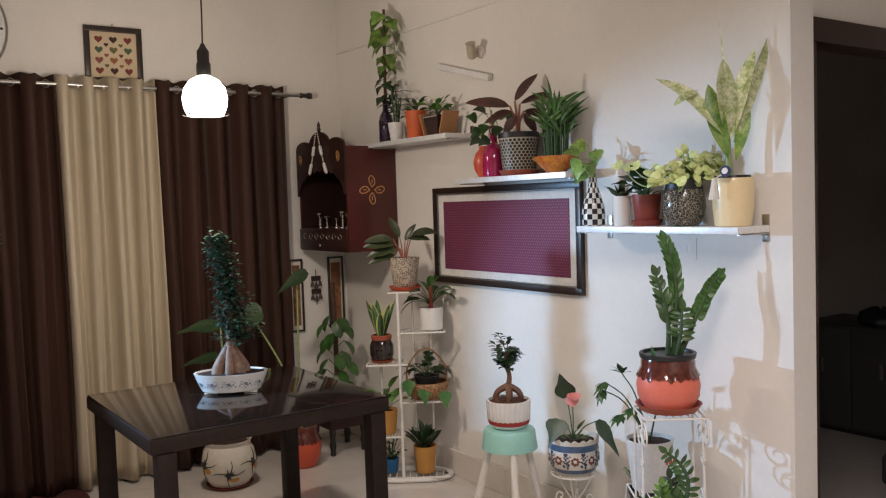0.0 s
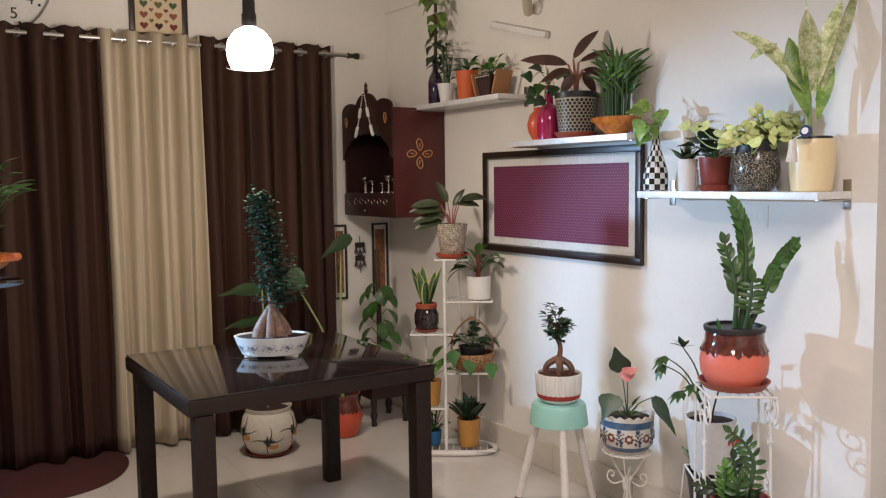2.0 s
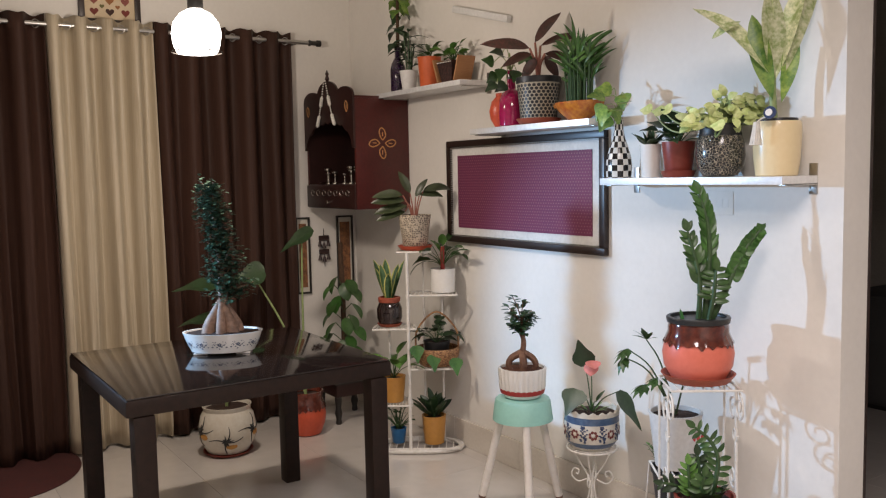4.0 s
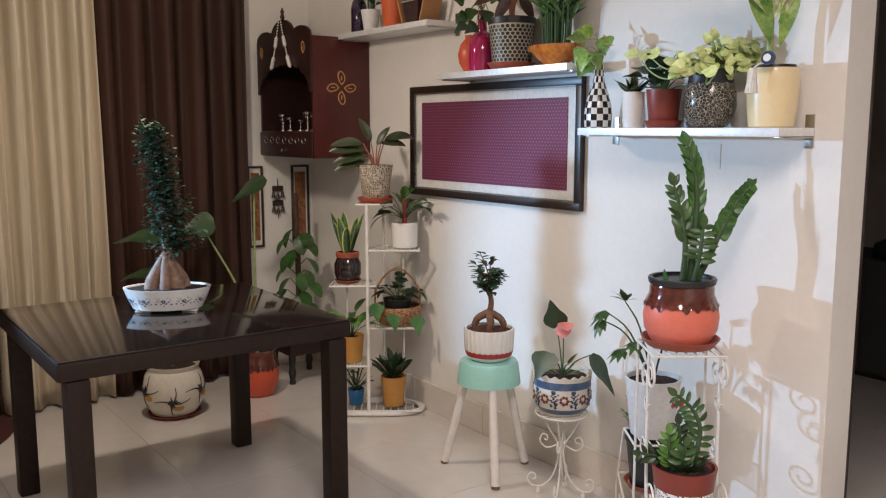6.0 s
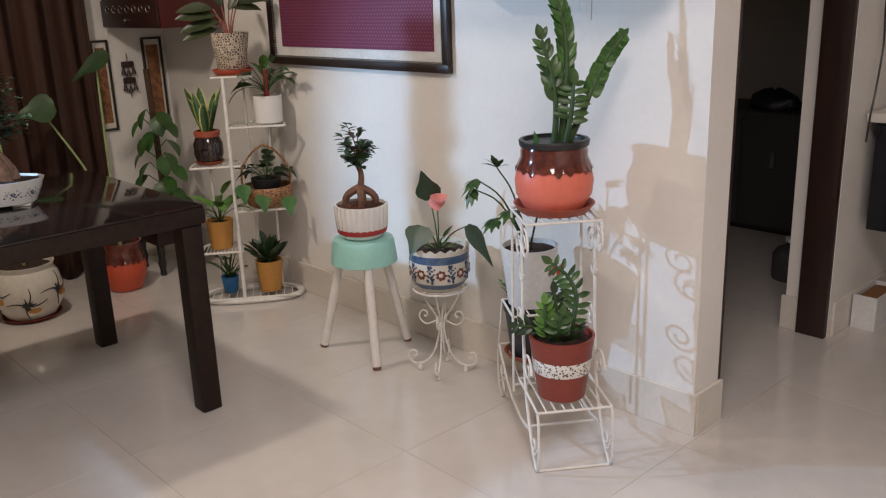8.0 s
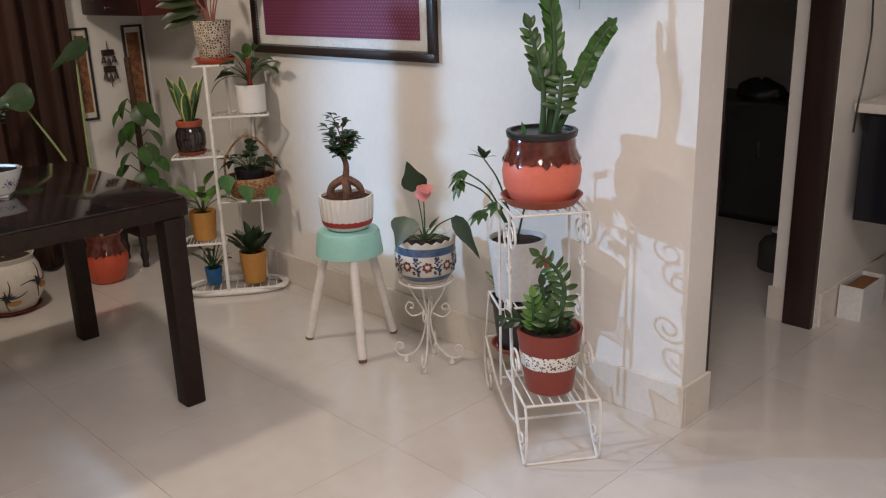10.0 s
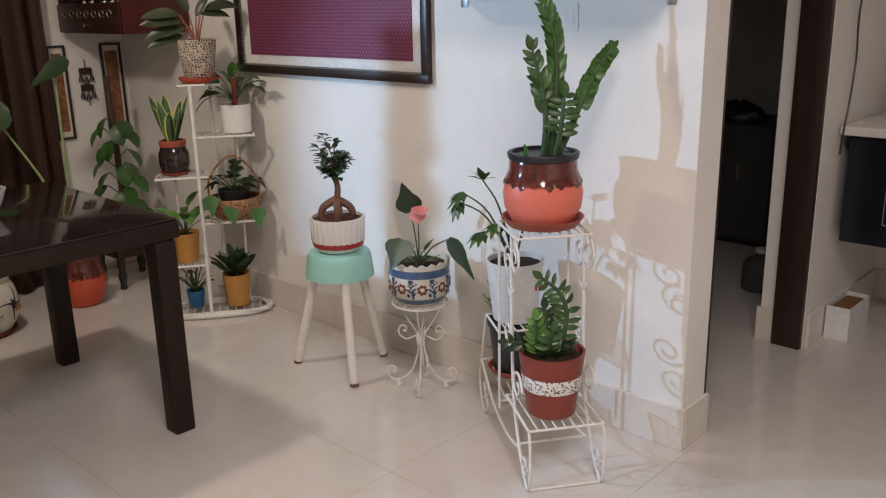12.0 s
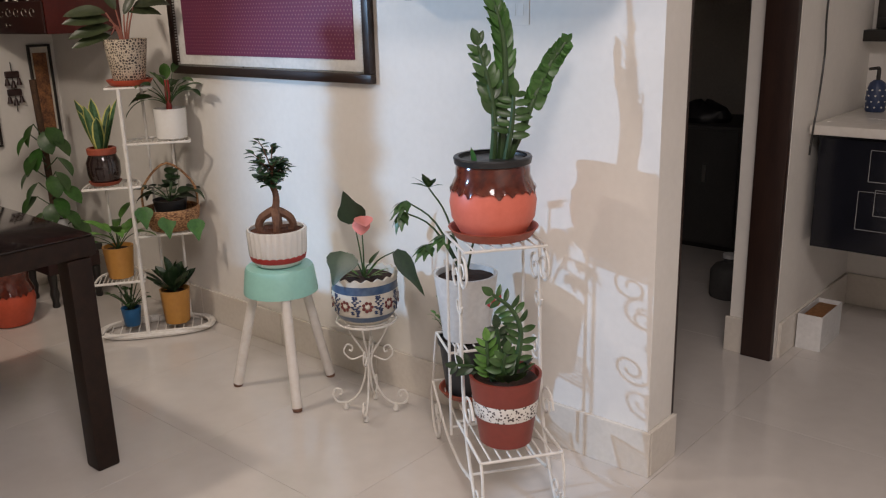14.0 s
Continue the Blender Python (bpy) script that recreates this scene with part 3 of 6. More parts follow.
# ---------- pendant lamp ----------
pl = thing("pendant_lamp", PENDANT, "lit clear globe pendant lamp on a black cord", "lamp")
globe = part("globe", turned([(0.032, 0.100), (0.066, 0.082), (0.095, 0.044), (0.104, 0.0), (0.099, -0.042), (0.088, -0.074), (0.082, -0.084), (0.06, -0.086)], 40), M["globe"], pl, "glowing globe")
globe.visible_shadow = False
ringm = bmesh.new()
tube(ringm, [(0.106 * math.cos(2 * math.pi * i / 32), 0.106 * math.sin(2 * math.pi * i / 32), -0.080) for i in range(33)], 0.0025, n=6, steps=1)
part("ring", ringm, M["black_metal"], pl)
part("socket", turned([(0.033, 0.102), (0.033, 0.155), (0.028, 0.165), (0.028, 0.215), (0.018, 0.228), (0.008, 0.25)], 24), M["black_metal"], pl)
part("cord", tubed([(0, 0, 0.245), (0.004, 0.002, 0.45), (-0.004, 0, 0.7), (0, 0, H - PENDANT[2] - 0.002)], 0.004, n=6), M["black_metal"], pl)

# ---------- shelves ----------
def wall_shelf(x0, z, label):
    s = thing("wall_shelf", (x0 + 0.43, 0, z), label, "shelf", "white wall shelves")
    part("board", boxed((-0.43, -0.196, -0.027), (0.43, -0.003, 0), 0.003), M["shelf_white"], s)
    part("edge_strip", boxed((-0.43, -0.2, -0.028), (0.43, -0.1965, -0.001), 0.001), M["alu"], s, "bright aluminium edge strip")
    for x in (-0.413, 0.413):
        bm = boxed((x - 0.016, -0.004, -0.065), (x + 0.016, -0.0005, 0.042), 0.0015)
        box(bm, (x - 0.016, -0.17, -0.033), (x + 0.016, -0.004, -0.0285), 0.001)
        part("bracket", bm, M["steel"], s)
    return s


wall_shelf(0.70, 2.008, "white laminate wall shelf with a row of small pots")
wall_shelf(1.64, 1.752, "white laminate wall shelf above the framed cloth")
wall_shelf(2.565, 1.501, "white laminate wall shelf with steel brackets near the doorway")

# ---------- framed cloth ----------
art = thing("framed_cloth", (1.79, 0, 1.433), "plum woven cloth in a dark brown beaded frame", "picture")
AW, AH, BW = 0.624, 0.278, 0.034
bm = bmesh.new()
for lo, hi in (((-AW, -AH), (AW, -AH + BW)), ((-AW, AH - BW), (AW, AH)), ((-AW, -AH + BW), (-AW + BW, AH - BW)), ((AW - BW, -AH + BW), (AW, AH - BW))):
    box(bm, (lo[0], -0.030, lo[1]), (hi[0], -0.001, hi[1]), 0.004)
part("frame", bm, M["art_frame"], art)
part("mount", boxed((-AW + BW, -0.012, -AH + BW), (AW - BW, -0.002, AH - BW)), M["mount"], art, "pale grey mount")
part("cloth", boxed((-0.532, -0.0155, -0.196), (0.532, -0.0125, 0.196)), M["cloth"], art, "plum cloth with rows of small motifs")
bead = bmesh.new()
for k in range(98):
    for z in (-AH + BW + 0.005, AH - BW - 0.005):
        bmesh.ops.create_cube(bead, size=0.006, matrix=Matrix.Translation((-AW + BW + 0.006 + k * 0.01195, -0.022, z)))
for k in range(40):
    for x in (-AW + BW + 0.005, AW - BW - 0.005):
        bmesh.ops.create_cube(bead, size=0.006, matrix=Matrix.Translation((x, -0.022, -AH + BW + 0.012 + k * 0.0119)))
part("beading", bead, M["steel"], art, "pale beaded inner edge")

# ---------- heart picture ----------
hp = thing("heart_picture", (0.0, -1.523, 2.575), "small dark-framed picture of patchwork hearts hung above the curtain", "picture")
W = 0.168
bm = bmesh.new()
for lo, hi in (((-W, -W), (W, -W + 0.032)), ((-W, W - 0.032), (W, W)), ((-W, -W + 0.032), (-W + 0.032, W - 0.032)), ((W - 0.032, -W + 0.032), (W, W - 0.032))):
    box(bm, (0.001, lo[0], lo[1]), (0.022, hi[0], hi[1]), 0.003)
part("frame", bm, M["art_frame"], hp)
part("mount", boxed((0.002, -W + 0.032, -W + 0.032), (0.008, W - 0.032, W - 0.032)), M["heart_mount"], hp, "cream cloth mount")
part("hook", tubed([(0.01, -0.008, W), (0.012, 0, W + 0.018), (0.01, 0.008, W)], 0.003, n=6), M["steel"], hp)
shades = [(0.20, 0.045, 0.035), (0.32, 0.13, 0.045), (0.08, 0.12, 0.07), (0.06, 0.028, 0.02), (0.28, 0.09, 0.07), (0.16, 0.14, 0.05)]
HEARTS = [mat("heart_patch", c, rough=0.8, scale=60) for c in shades]


def heart(parent, y, z, s, material):
    bm = bmesh.new()
    front, back = [], []
    for i in range(20):
        t = 2 * math.pi * i / 20
        hx, hz = 16 * math.sin(t) ** 3, 13 * math.cos(t) - 5 * math.cos(2 * t) - 2 * math.cos(3 * t) - math.cos(4 * t)
        front.append(bm.verts.new((0.0105, y + s * hx / 17, z + s * hz / 17)))
        back.append(bm.verts.new((0.0085, y + s * hx / 17, z + s * hz / 17)))
    bm.faces.new(front)
    for i in range(20):
        bm.faces.new((front[i], front[(i + 1) % 20], back[(i + 1) % 20], back[i]))
    part("heart", bm, material, parent, smooth=False)


for r in range(4):
    for c in range(3):
        heart(hp, -0.085 + c * 0.085, 0.092 - r * 0.062, 0.025, HEARTS[(r * 2 + c * 3) % 6])
for r in range(3):
    for c in range(2):
        heart(hp, -0.042 + c * 0.085, 0.06 - r * 0.062, 0.014, HEARTS[(r + c * 2 + 3) % 6])

# ---------- clock ----------
ck = thing("wall_clock", (0.0, -2.405, 2.68), "round white wall clock with black numerals and a thin grey rim", "clock")
part("face", turned([(0.30, 0.002), (0.30, 0.018)], 64), M["white_plastic"], ck).matrix_local = pose(0, 0, 0, 0, 90, 0)
part("rim", turned([(0.30, 0.001), (0.312, 0.004), (0.312, 0.026), (0.307, 0.032), (0.300, 0.026), (0.300, 0.018)], 64, close=False), M["steel"], ck).matrix_local = pose(0, 0, 0, 0, 90, 0)
for i in range(12):
    a = 2 * math.pi * i / 12
    digits = bpy.data.curves.new("numeral", "FONT")
    digits.body, digits.size, digits.align_x, digits.align_y, digits.extrude = str(i or 12), 0.085, "CENTER", "CENTER", 0.0006
    shown = bpy.data.objects.new("numeral", digits)
    num = bpy.data.meshes.new_from_object(shown)
    bpy.data.objects.remove(shown)
    num.materials.clear()
    num.materials.append(M["black_metal"])
    ob = new("numeral", num)
    ob.parent = ck
    ob.matrix_local = Matrix.Translation((0.0195, 0.225 * math.sin(a), 0.225 * math.cos(a))) @ Matrix.Rotation(math.pi / 2, 4, "Z") @ Matrix.Rotation(math.pi / 2, 4, "X")
    bm = bmesh.new()
    bmesh.ops.create_icosphere(bm, subdivisions=2, radius=0.008, matrix=Matrix.Translation((0.019, 0.278 * math.sin(a), 0.278 * math.cos(a))) @ Matrix.Diagonal((0.2, 1, 1, 1)))
    part("minute_dot", bm, M["black_metal"], ck)
for n, ln, ang in (("hour_pointer", 0.13, -1.0), ("minute_pointer", 0.2, 0.9)):
    bm = bmesh.new()
    bmesh.ops.create_cube(bm, size=1, matrix=Matrix.Translation((0.024, 0, 0)) @ Matrix.Rotation(ang, 4, "X") @ Matrix.Translation((0, 0, ln / 2)) @ Matrix.Diagonal((0.003, 0.014, ln, 1)))
    part(n, bm, M["black_metal"], ck)

# ---------- narrow pictures and the hanging ornament ----------
for y0, y1 in ((-0.441, -0.341), (-0.146, -0.026)):
    pic = thing("narrow_picture", (0, (y0 + y1) / 2, 1.02), "tall narrow folk painting in a black frame", "picture", "narrow pictures in the corner")
    hw, hh, b = (y1 - y0) / 2, 0.25, 0.012
    bm = bmesh.new()
    for lo, hi in (((-hw, -hh), (hw, -hh + b)), ((-hw, hh - b), (hw, hh)), ((-hw, -hh + b), (-hw + b, hh - b)), ((hw - b, -hh + b), (hw, hh - b))):
        box(bm, (0.001, *lo), (0.018, *hi), 0.002)
    part("frame", bm, M["black_metal"], pic)
    part("mount", boxed((0.002, -hw + b, -hh + b), (0.007, hw - b, hh - b)), M["paper"], pic)
    part("painting", boxed((0.0075, -hw + b + 0.012, -hh + b + 0.03), (0.010, hw - b - 0.012, hh - b - 0.03)), M["folk_paint"], pic, "brown and ochre folk painting")

orn = thing("hanging_ornament", (0.004, -0.243, 1.19), "dark wooden ornament of small bells hung on the wall", "ornament")
part("cord", tubed([(0.008, 0, 0), (0.01, 0.002, -0.25)], 0.0025, n=6), M["black_metal"], orn)
for z, w in ((-0.08, 0.036), (-0.17, 0.036)):
    part("bar", boxed((0.002, -w, z), (0.016, w, z + 0.035), 0.006), M["shrine_dark"], orn)
    for y in (-w + 0.006, 0, w - 0.006):
        b = part("bell", turned([(0.003, 0.0), (0.008, -0.006), (0.010, -0.02), (0.015, -0.036), (0.012, -0.037)], 14), M["shrine_dark"], orn)
        b.matrix_local = pose(0.012, y, z - (0.012 if y == 0 else 0))

# ---------- wall fittings ----------
cd = thing("wall_conduit", (1.0, 0, 2.69), "thin cream cable strip along the wall", "cable strip")
part("strip", boxed((-0.99, -0.012, -0.008), (1.0, -0.0005, 0.008), 0.003), M["wall"], cd)
fx = thing("wall_spot_lamp", (1.60, 0, 2.425), "unlit cream wall spot lamp above a slim white bar", "lamp")
part("bar", boxed((-0.25, -0.035, -0.018), (0.25, -0.004, 0.018), 0.008), M["white_plastic"], fx, "slim white bar").matrix_local = pose(-0.10, 0, -0.070, 0, 15, 0)
part("head", turned([(0.012, 0), (0.030, 0.012), (0.034, 0.05), (0.030, 0.10), (0.036, 0.115), (0.030, 0.118)], 24), M["beige"], fx, "cream cylindrical head").matrix_local = pose(0.03, -0.05, -0.02, 25, 25, 0) @ Matrix.Scale(0.8, 4)
part("base", turned([(0.034, 0.0), (0.034, 0.018), (0.02, 0.03)], 24), M["wall"], fx).matrix_local = pose(0.05, -0.002, 0.02, 90, 0, 0)
sw = thing("switch_plate", (3.0, 0, 1.40), "white electric switch plate on the wall", "switch")
part("plate", boxed((-0.075, -0.0025, -0.045), (0.075, -0.0005, 0.045), 0.0008), M["wall"], sw)
for x in (-0.045, -0.015, 0.015, 0.045):
    part("rocker", boxed((x - 0.011, -0.0034, -0.018), (x + 0.011, -0.0026, 0.018)), M["wall"], sw)

# ---------- rug ----------
rg = bmesh.new()
lathe(rg, [(0.50, 0.001), (0.505, 0.006), (0.49, 0.013), (0.02, 0.014)], 64, sx=1.0, sy=0.9)
rg = tagged(part("rug", rg, M["rug"]), "oval dark red pile rug below the curtain", "rug")
rg.matrix_world = pose(0.18, -2.3, 0)

# ---------- wall shrine cabinet ----------
sh = thing("shrine_cabinet", (0.39, -0.183, 1.335), "red-brown lacquered wall shrine cabinet with gold paisleys", "cabinet")
HX, HY = 0.335, 0.181
for name, lo, hi in (
    ("side_panel", (-HX, -HY + 0.004, 0), (-HX + 0.018, HY, 0.645)),
    ("side_panel", (HX - 0.018, -HY + 0.004, 0), (HX, HY, 0.645)),
    ("back_panel", (-HX + 0.0185, HY - 0.012, 0), (HX - 0.0185, HY, 0.645)),
    ("floor_panel", (-HX + 0.0185, -HY + 0.004, 0.0), (HX - 0.0185, HY - 0.0125, 0.016)),
    ("inner_shelf", (-HX + 0.0185, -HY + 0.004, 0.13), (HX - 0.0185, HY - 0.0125, 0.148)),
    ("top_panel", (-HX, -HY + 0.004, 0.6455), (HX, HY, 0.66)),
):
    part(name, boxed(lo, hi, 0.002), M["shrine"] if name in ("side_panel", "top_panel") else M["shrine_dark"], sh)
# dark sheets added over the inner sides, colouring in the shade of the interior
for x in (-HX + 0.0187, HX - 0.0227):
    part("lining", boxed((x, -HY + 0.006, 0.1485), (x + 0.004, HY - 0.0128, 0.640)), M["shrine_dark"], sh, "added dark sheet for the shade inside the shrine")
drw = part("drawer", boxed((-HX + 0.004, -HY - 0.008, 0.004), (HX - 0.004, -HY + 0.002, 0.142), 0.004), M["shrine_dark"], sh)
for k in range(7):
    b = bmesh.new()
    x = -0.24 + k * 0.08
    tube(b, [(x + 0.022 * math.cos(a), -HY - 0.010, 0.095 + 0.017 * math.sin(a)) for a in [i * 0.45 for i in range(13)]], 0.0025, n=5, steps=1)
    part("motif", b, M["silver"], drw, "silver scroll motif")
part("knob", turned([(0.006, 0), (0.006, 0.012), (0.012, 0.02), (0.004, 0.026)], 14), M["silver"], drw).matrix_local = pose(0, -HY - 0.009, 0.04, 90, 0, 0)
# scalloped arch front
cr = bmesh.new()
xs = [-HX + 2 * HX * i / 60 for i in range(61)]


def crown_top(x):
    q = abs(x) / HX
    mid = 0.105 * math.sqrt(max(0, 1 - (q / 0.44) ** 2))
    shoulder = 0.055 * math.sqrt(max(0, 1 - ((q - 0.66) / 0.34) ** 2))
    return 0.665 + max(mid, shoulder)


def crown_low(x):
    q = abs(x) / (HX - 0.03)
    return 0.36 if q > 1 else 0.51 - 0.11 * q**3 + 0.012 * abs(math.sin(4 * math.pi * q))


cols = []
for x in xs:
    cols.append([cr.verts.new((x, y, z)) for y in (-HY - 0.010, -HY + 0.003) for z in (crown_low(x), crown_top(x))])
for a, b in zip(cols, cols[1:]):
    cr.faces.new((a[0], b[0], b[1], a[1]))
    cr.faces.new((a[2], a[3], b[3], b[2]))
    cr.faces.new((a[1], b[1], b[3], a[3]))
    cr.faces.new((a[0], a[2], b[2], b[0]))
cr.faces.new((cols[0][0], cols[0][1], cols[0][3], cols[0][2]))
cr.faces.new((cols[-1][0], cols[-1][2], cols[-1][3], cols[-1][1]))
part("crown", cr, M["shrine_dark"], sh, "carved scalloped crown board")
part("finial", turned([(0.006, 0), (0.014, 0.015), (0.008, 0.035), (0.012, 0.045), (0.002, 0.07)], 14), M["shrine_dark"], sh).matrix_local = pose(0, -HY - 0.003, 0.768)


def paisley(parent, m, s=1.0):
    bm = bmesh.new()
    pts = [(0.0, 0, 0.0), (0.018 * s, 0, 0.022 * s), (0.012 * s, 0, 0.05 * s), (-0.006 * s, 0, 0.062 * s), (-0.018 * s, 0, 0.045 * s), (-0.012 * s, 0, 0.018 * s), (0.0, 0, 0.0)]
    tube(bm, pts, 0.0035 * s, n=5, steps=4)
    tube(bm, [(0.0, 0, 0.02 * s), (0.002 * s, 0, 0.042 * s)], 0.004 * s, 0.002 * s, n=5)
    ob = part("paisley", bm, M["gold"], parent, "gold painted paisley")
    ob.matrix_local = m @ Matrix.Diagonal((1, 0.35, 1, 1))


for k in range(4):
    paisley(sh, pose(HX + 0.001, 0.0, 0.385, 0, 0, 90) @ pose(0, 0, 0, 0, 90 * k, 0) @ pose(0, 0, 0.018), 1.15)
for x, s in ((0.255, 1.0), (-0.27, 1.0)):
    paisley(sh, pose(x, -HY - 0.011, 0.57), s)
for side in (-1, 1):
    gl = bmesh.new()
    for k in range(22):
        t = k / 21
        p = (side * (0.015 + 0.105 * t), -HY - 0.022, 0.755 - 0.25 * t - 0.02 * math.sin(3 * t))
        bmesh.ops.create_icosphere(gl, subdivisions=1, radius=0.0055 + 0.007 * (k in (6, 7, 8, 9, 15, 16, 17, 18, 19, 20)), matrix=Matrix.Translation(p))
    tagged(part("garland_strand", gl, M["bead"], sh, "string of white flowers"), kind="stuff")
part("inner_picture", boxed((0.15, 0.10, 0.149), (0.29, 0.112, 0.36), 0.003), M["folk_paint"], sh, "small framed print")
for x, y, s in ((-0.20, -0.10, 1.0), (-0.06, -0.12, 0.8), (0.04, -0.06, 0.9), (0.14, -0.11, 1.1), (0.23, -0.12, 0.9), (-0.13, -0.13, 0.7), (0.09, -0.13, 0.65), (0.185, -0.07, 1.2)):
    d = thing("oil_lamp", (0.39 + x, -0.183 + y, 1.335 + 0.1485), "small polished silver oil lamp in the shrine", "oil lamp", "silver lamps in the shrine")
    part("base", turned([(0.026 * s, 0), (0.022 * s, 0.008), (0.007 * s, 0.014), (0.006 * s, 0.05 * s), (0.012 * s, 0.055 * s), (0.006 * s, 0.06 * s), (0.006 * s, 0.075 * s)], 18), M["silver"], d)
    part("cup", turned([(0.006 * s, 0.0755 * s), (0.022 * s, 0.085 * s), (0.026 * s, 0.097 * s), (0.020 * s, 0.095 * s)], 18), M["silver"], d)
tr = thing("votive_plate", (0.21, -0.30, 1.4837), "shallow silver plate in the shrine", "plate")
part("dish", turned(pot_profile([(0.03, 0), (0.048, 0.012)], 0.004), 24), M["silver"], tr)

# ---------- vanity ----------
vb = thing("vanity_cabinet", (4.05, 1.62, 0.44), "glossy navy wall-hung basin cabinet with line motifs", "cabinet")
part("body", boxed((-0.525, -0.30, 0), (0.55, 0.375, 0.455), 0.003), M["navy_lacquer"], vb)
for x in (-0.255, 0.29):
    d = part("door", boxed((x - 0.262, -0.32, 0.012), (x + 0.262, -0.302, 0.443), 0.003), M["navy_lacquer"], vb)
    for k, (ox, oz, w, h2) in enumerate(((-0.10, 0.10, 0.13, 0.15), (-0.04, 0.16, 0.12, 0.1), (-0.07, 0.29, 0.15, 0.12), (0.0, 0.33, 0.13, 0.07))):
        bm = bmesh.new()
        tube(bm, [(x + ox, -0.3215, oz), (x + ox + w, -0.3215, oz), (x + ox + w, -0.3215, oz + h2), (x + ox, -0.3215, oz + h2), (x + ox, -0.3215, oz)], 0.0014, n=4, steps=1)
        part("line_motif", bm, M["pale_line"], d)
ct = thing("vanity_counter", (4.05, 1.62, 0.8955), "pale stone wash counter", "counter")
part("slab", boxed((-0.553, -0.345, 0), (0.60, 0.379, 0.04), 0.010), M["counter"], ct)
sd = thing("soap_dispenser", (3.592, 1.79, 0.936), "navy polka-dot soap pump bottle on the counter", "soap bottle")
part("bottle", turned([(0.036, 0), (0.040, 0.006), (0.042, 0.05), (0.040, 0.09), (0.030, 0.12), (0.014, 0.132)], 28), M["navy"], sd)
dots = bmesh.new()
for r in range(4):
    for i in range(9):
        a = 2 * math.pi * (i + 0.5 * (r % 2)) / 9
        bmesh.ops.create_icosphere(dots, subdivisions=1, radius=0.0045, matrix=Matrix.Translation((0.0405 * math.cos(a), 0.0405 * math.sin(a), 0.02 + r * 0.024)))
part("dots", dots, M["white_ceramic"], sd)
part("pump", tubed([(0, 0, 0.13), (0, 0, 0.175), (-0.008, -0.01, 0.18), (-0.03, -0.03, 0.178)], 0.009, 0.006, 10), M["black_metal"], sd)
mi = thing("mirror", (4.2, 1.998, 1.25), "dark-framed mirror above the basin with a small ledge", "mirror")
MW = 0.685
bm = bmesh.new()
for lo, hi in (((-MW, 0.02), (MW, 0.065)), ((-MW, 0.80), (MW, 0.845)), ((-MW, 0.065), (-MW + 0.045, 0.80)), ((MW - 0.045, 0.065), (MW, 0.80))):
    box(bm, (lo[0], -0.035, lo[1]), (hi[0], -0.001, hi[1]), 0.003)
part("frame", bm, M["black_metal"], mi)
part("pane", boxed((-MW + 0.045, -0.012, 0.065), (MW - 0.045, -0.006, 0.80)), M["mirror"], mi)
part("ledge", boxed((-MW - 0.035, -0.12, -0.03), (MW + 0.02, -0.001, 0.018), 0.003), M["black_metal"], mi)
wire = thing("power_cable", (3.4905, 1.45, 0), "thin black cable hanging down the wall to the counter", "cable")
part("cable", tubed([(0.012, 0.0, 1.95), (0.016, -0.06, 1.65), (0.02, -0.13, 1.38), (0.016, -0.10, 1.2), (0.03, -0.17, 1.02), (0.03, -0.196, 0.93), (0.025, -0.20, 0.82)], 0.004, n=6), M["black_metal"], wire)
bx = thing("white_box", (3.56, 1.43, 0), "small white open carton on the floor", "box")
bm = bmesh.new()
for lo, hi in (((-0.05, -0.125), (0.05, -0.121)), ((-0.05, 0.121), (0.05, 0.125)), ((-0.05, -0.1208), (-0.046, 0.1208)), ((0.046, -0.1208), (0.05, 0.1208))):
    box(bm, (*lo, 0), (*hi, 0.15))
box(bm, (-0.0458, -0.1208, 0), (0.0458, 0.1208, 0.004))
part("carton", bm, M["white_plastic"], bx)
part("filling", boxed((-0.044, -0.119, 0.0045), (0.044, 0.119, 0.135), 0.01), M["pebble"], bx, "brown crumpled filling")

# things in the unlit room
dk = thing("low_cabinet", (2.35, 2.75, 0), "grey cupboard in the unlit room", "cabinet")
part("body", boxed((-0.4, -0.28, 0.03), (0.4, 0.28, 0.72), 0.006), M["grey"], dk)
part("plinth", boxed((-0.38, -0.26, 0), (0.38, 0.27, 0.0295)), M["black_metal"], dk)
for x in (-0.2, 0.2):
    d = part("door", boxed((x - 0.19, -0.298, 0.05), (x + 0.19, -0.282, 0.70), 0.003), M["grey"], dk)
    part("handle", boxed((x - 0.01, -0.312, 0.4), (x + 0.01, -0.2985, 0.5), 0.003), M["steel"], d)
bg = thing("black_bag", (2.45, 2.62, 0.7205), "slumped black bag on the grey cupboard", "bag")
part("sack", turned([(0.14, 0), (0.16, 0.03), (0.13, 0.08), (0.06, 0.11), (0.02, 0.115)], 24, sy=0.6, wave=lambda a, k, r, z: (r * (1 + 0.12 * math.sin(3 * a + k)), z * (1 + 0.15 * math.sin(2 * a)))), M["black_pot"], bg)
cn = thing("water_can", (3.02, 1.76, 0), "plastic water can on the floor, its blue greyed for the dark room", "can")
part("drum", turned([(0.085, 0), (0.09, 0.01), (0.09, 0.13), (0.07, 0.16), (0.03, 0.175), (0.03, 0.195)], 28), M["grey"], cn)
part("cap", turned([(0.034, 0.1955), (0.034, 0.215)], 20), M["white_plastic"], cn)


# ---------- plants on the upper shelf ----------
S1, S2, S3 = 2.0085, 1.7525, 1.5015
SHELF = "plants on the wall shelves"


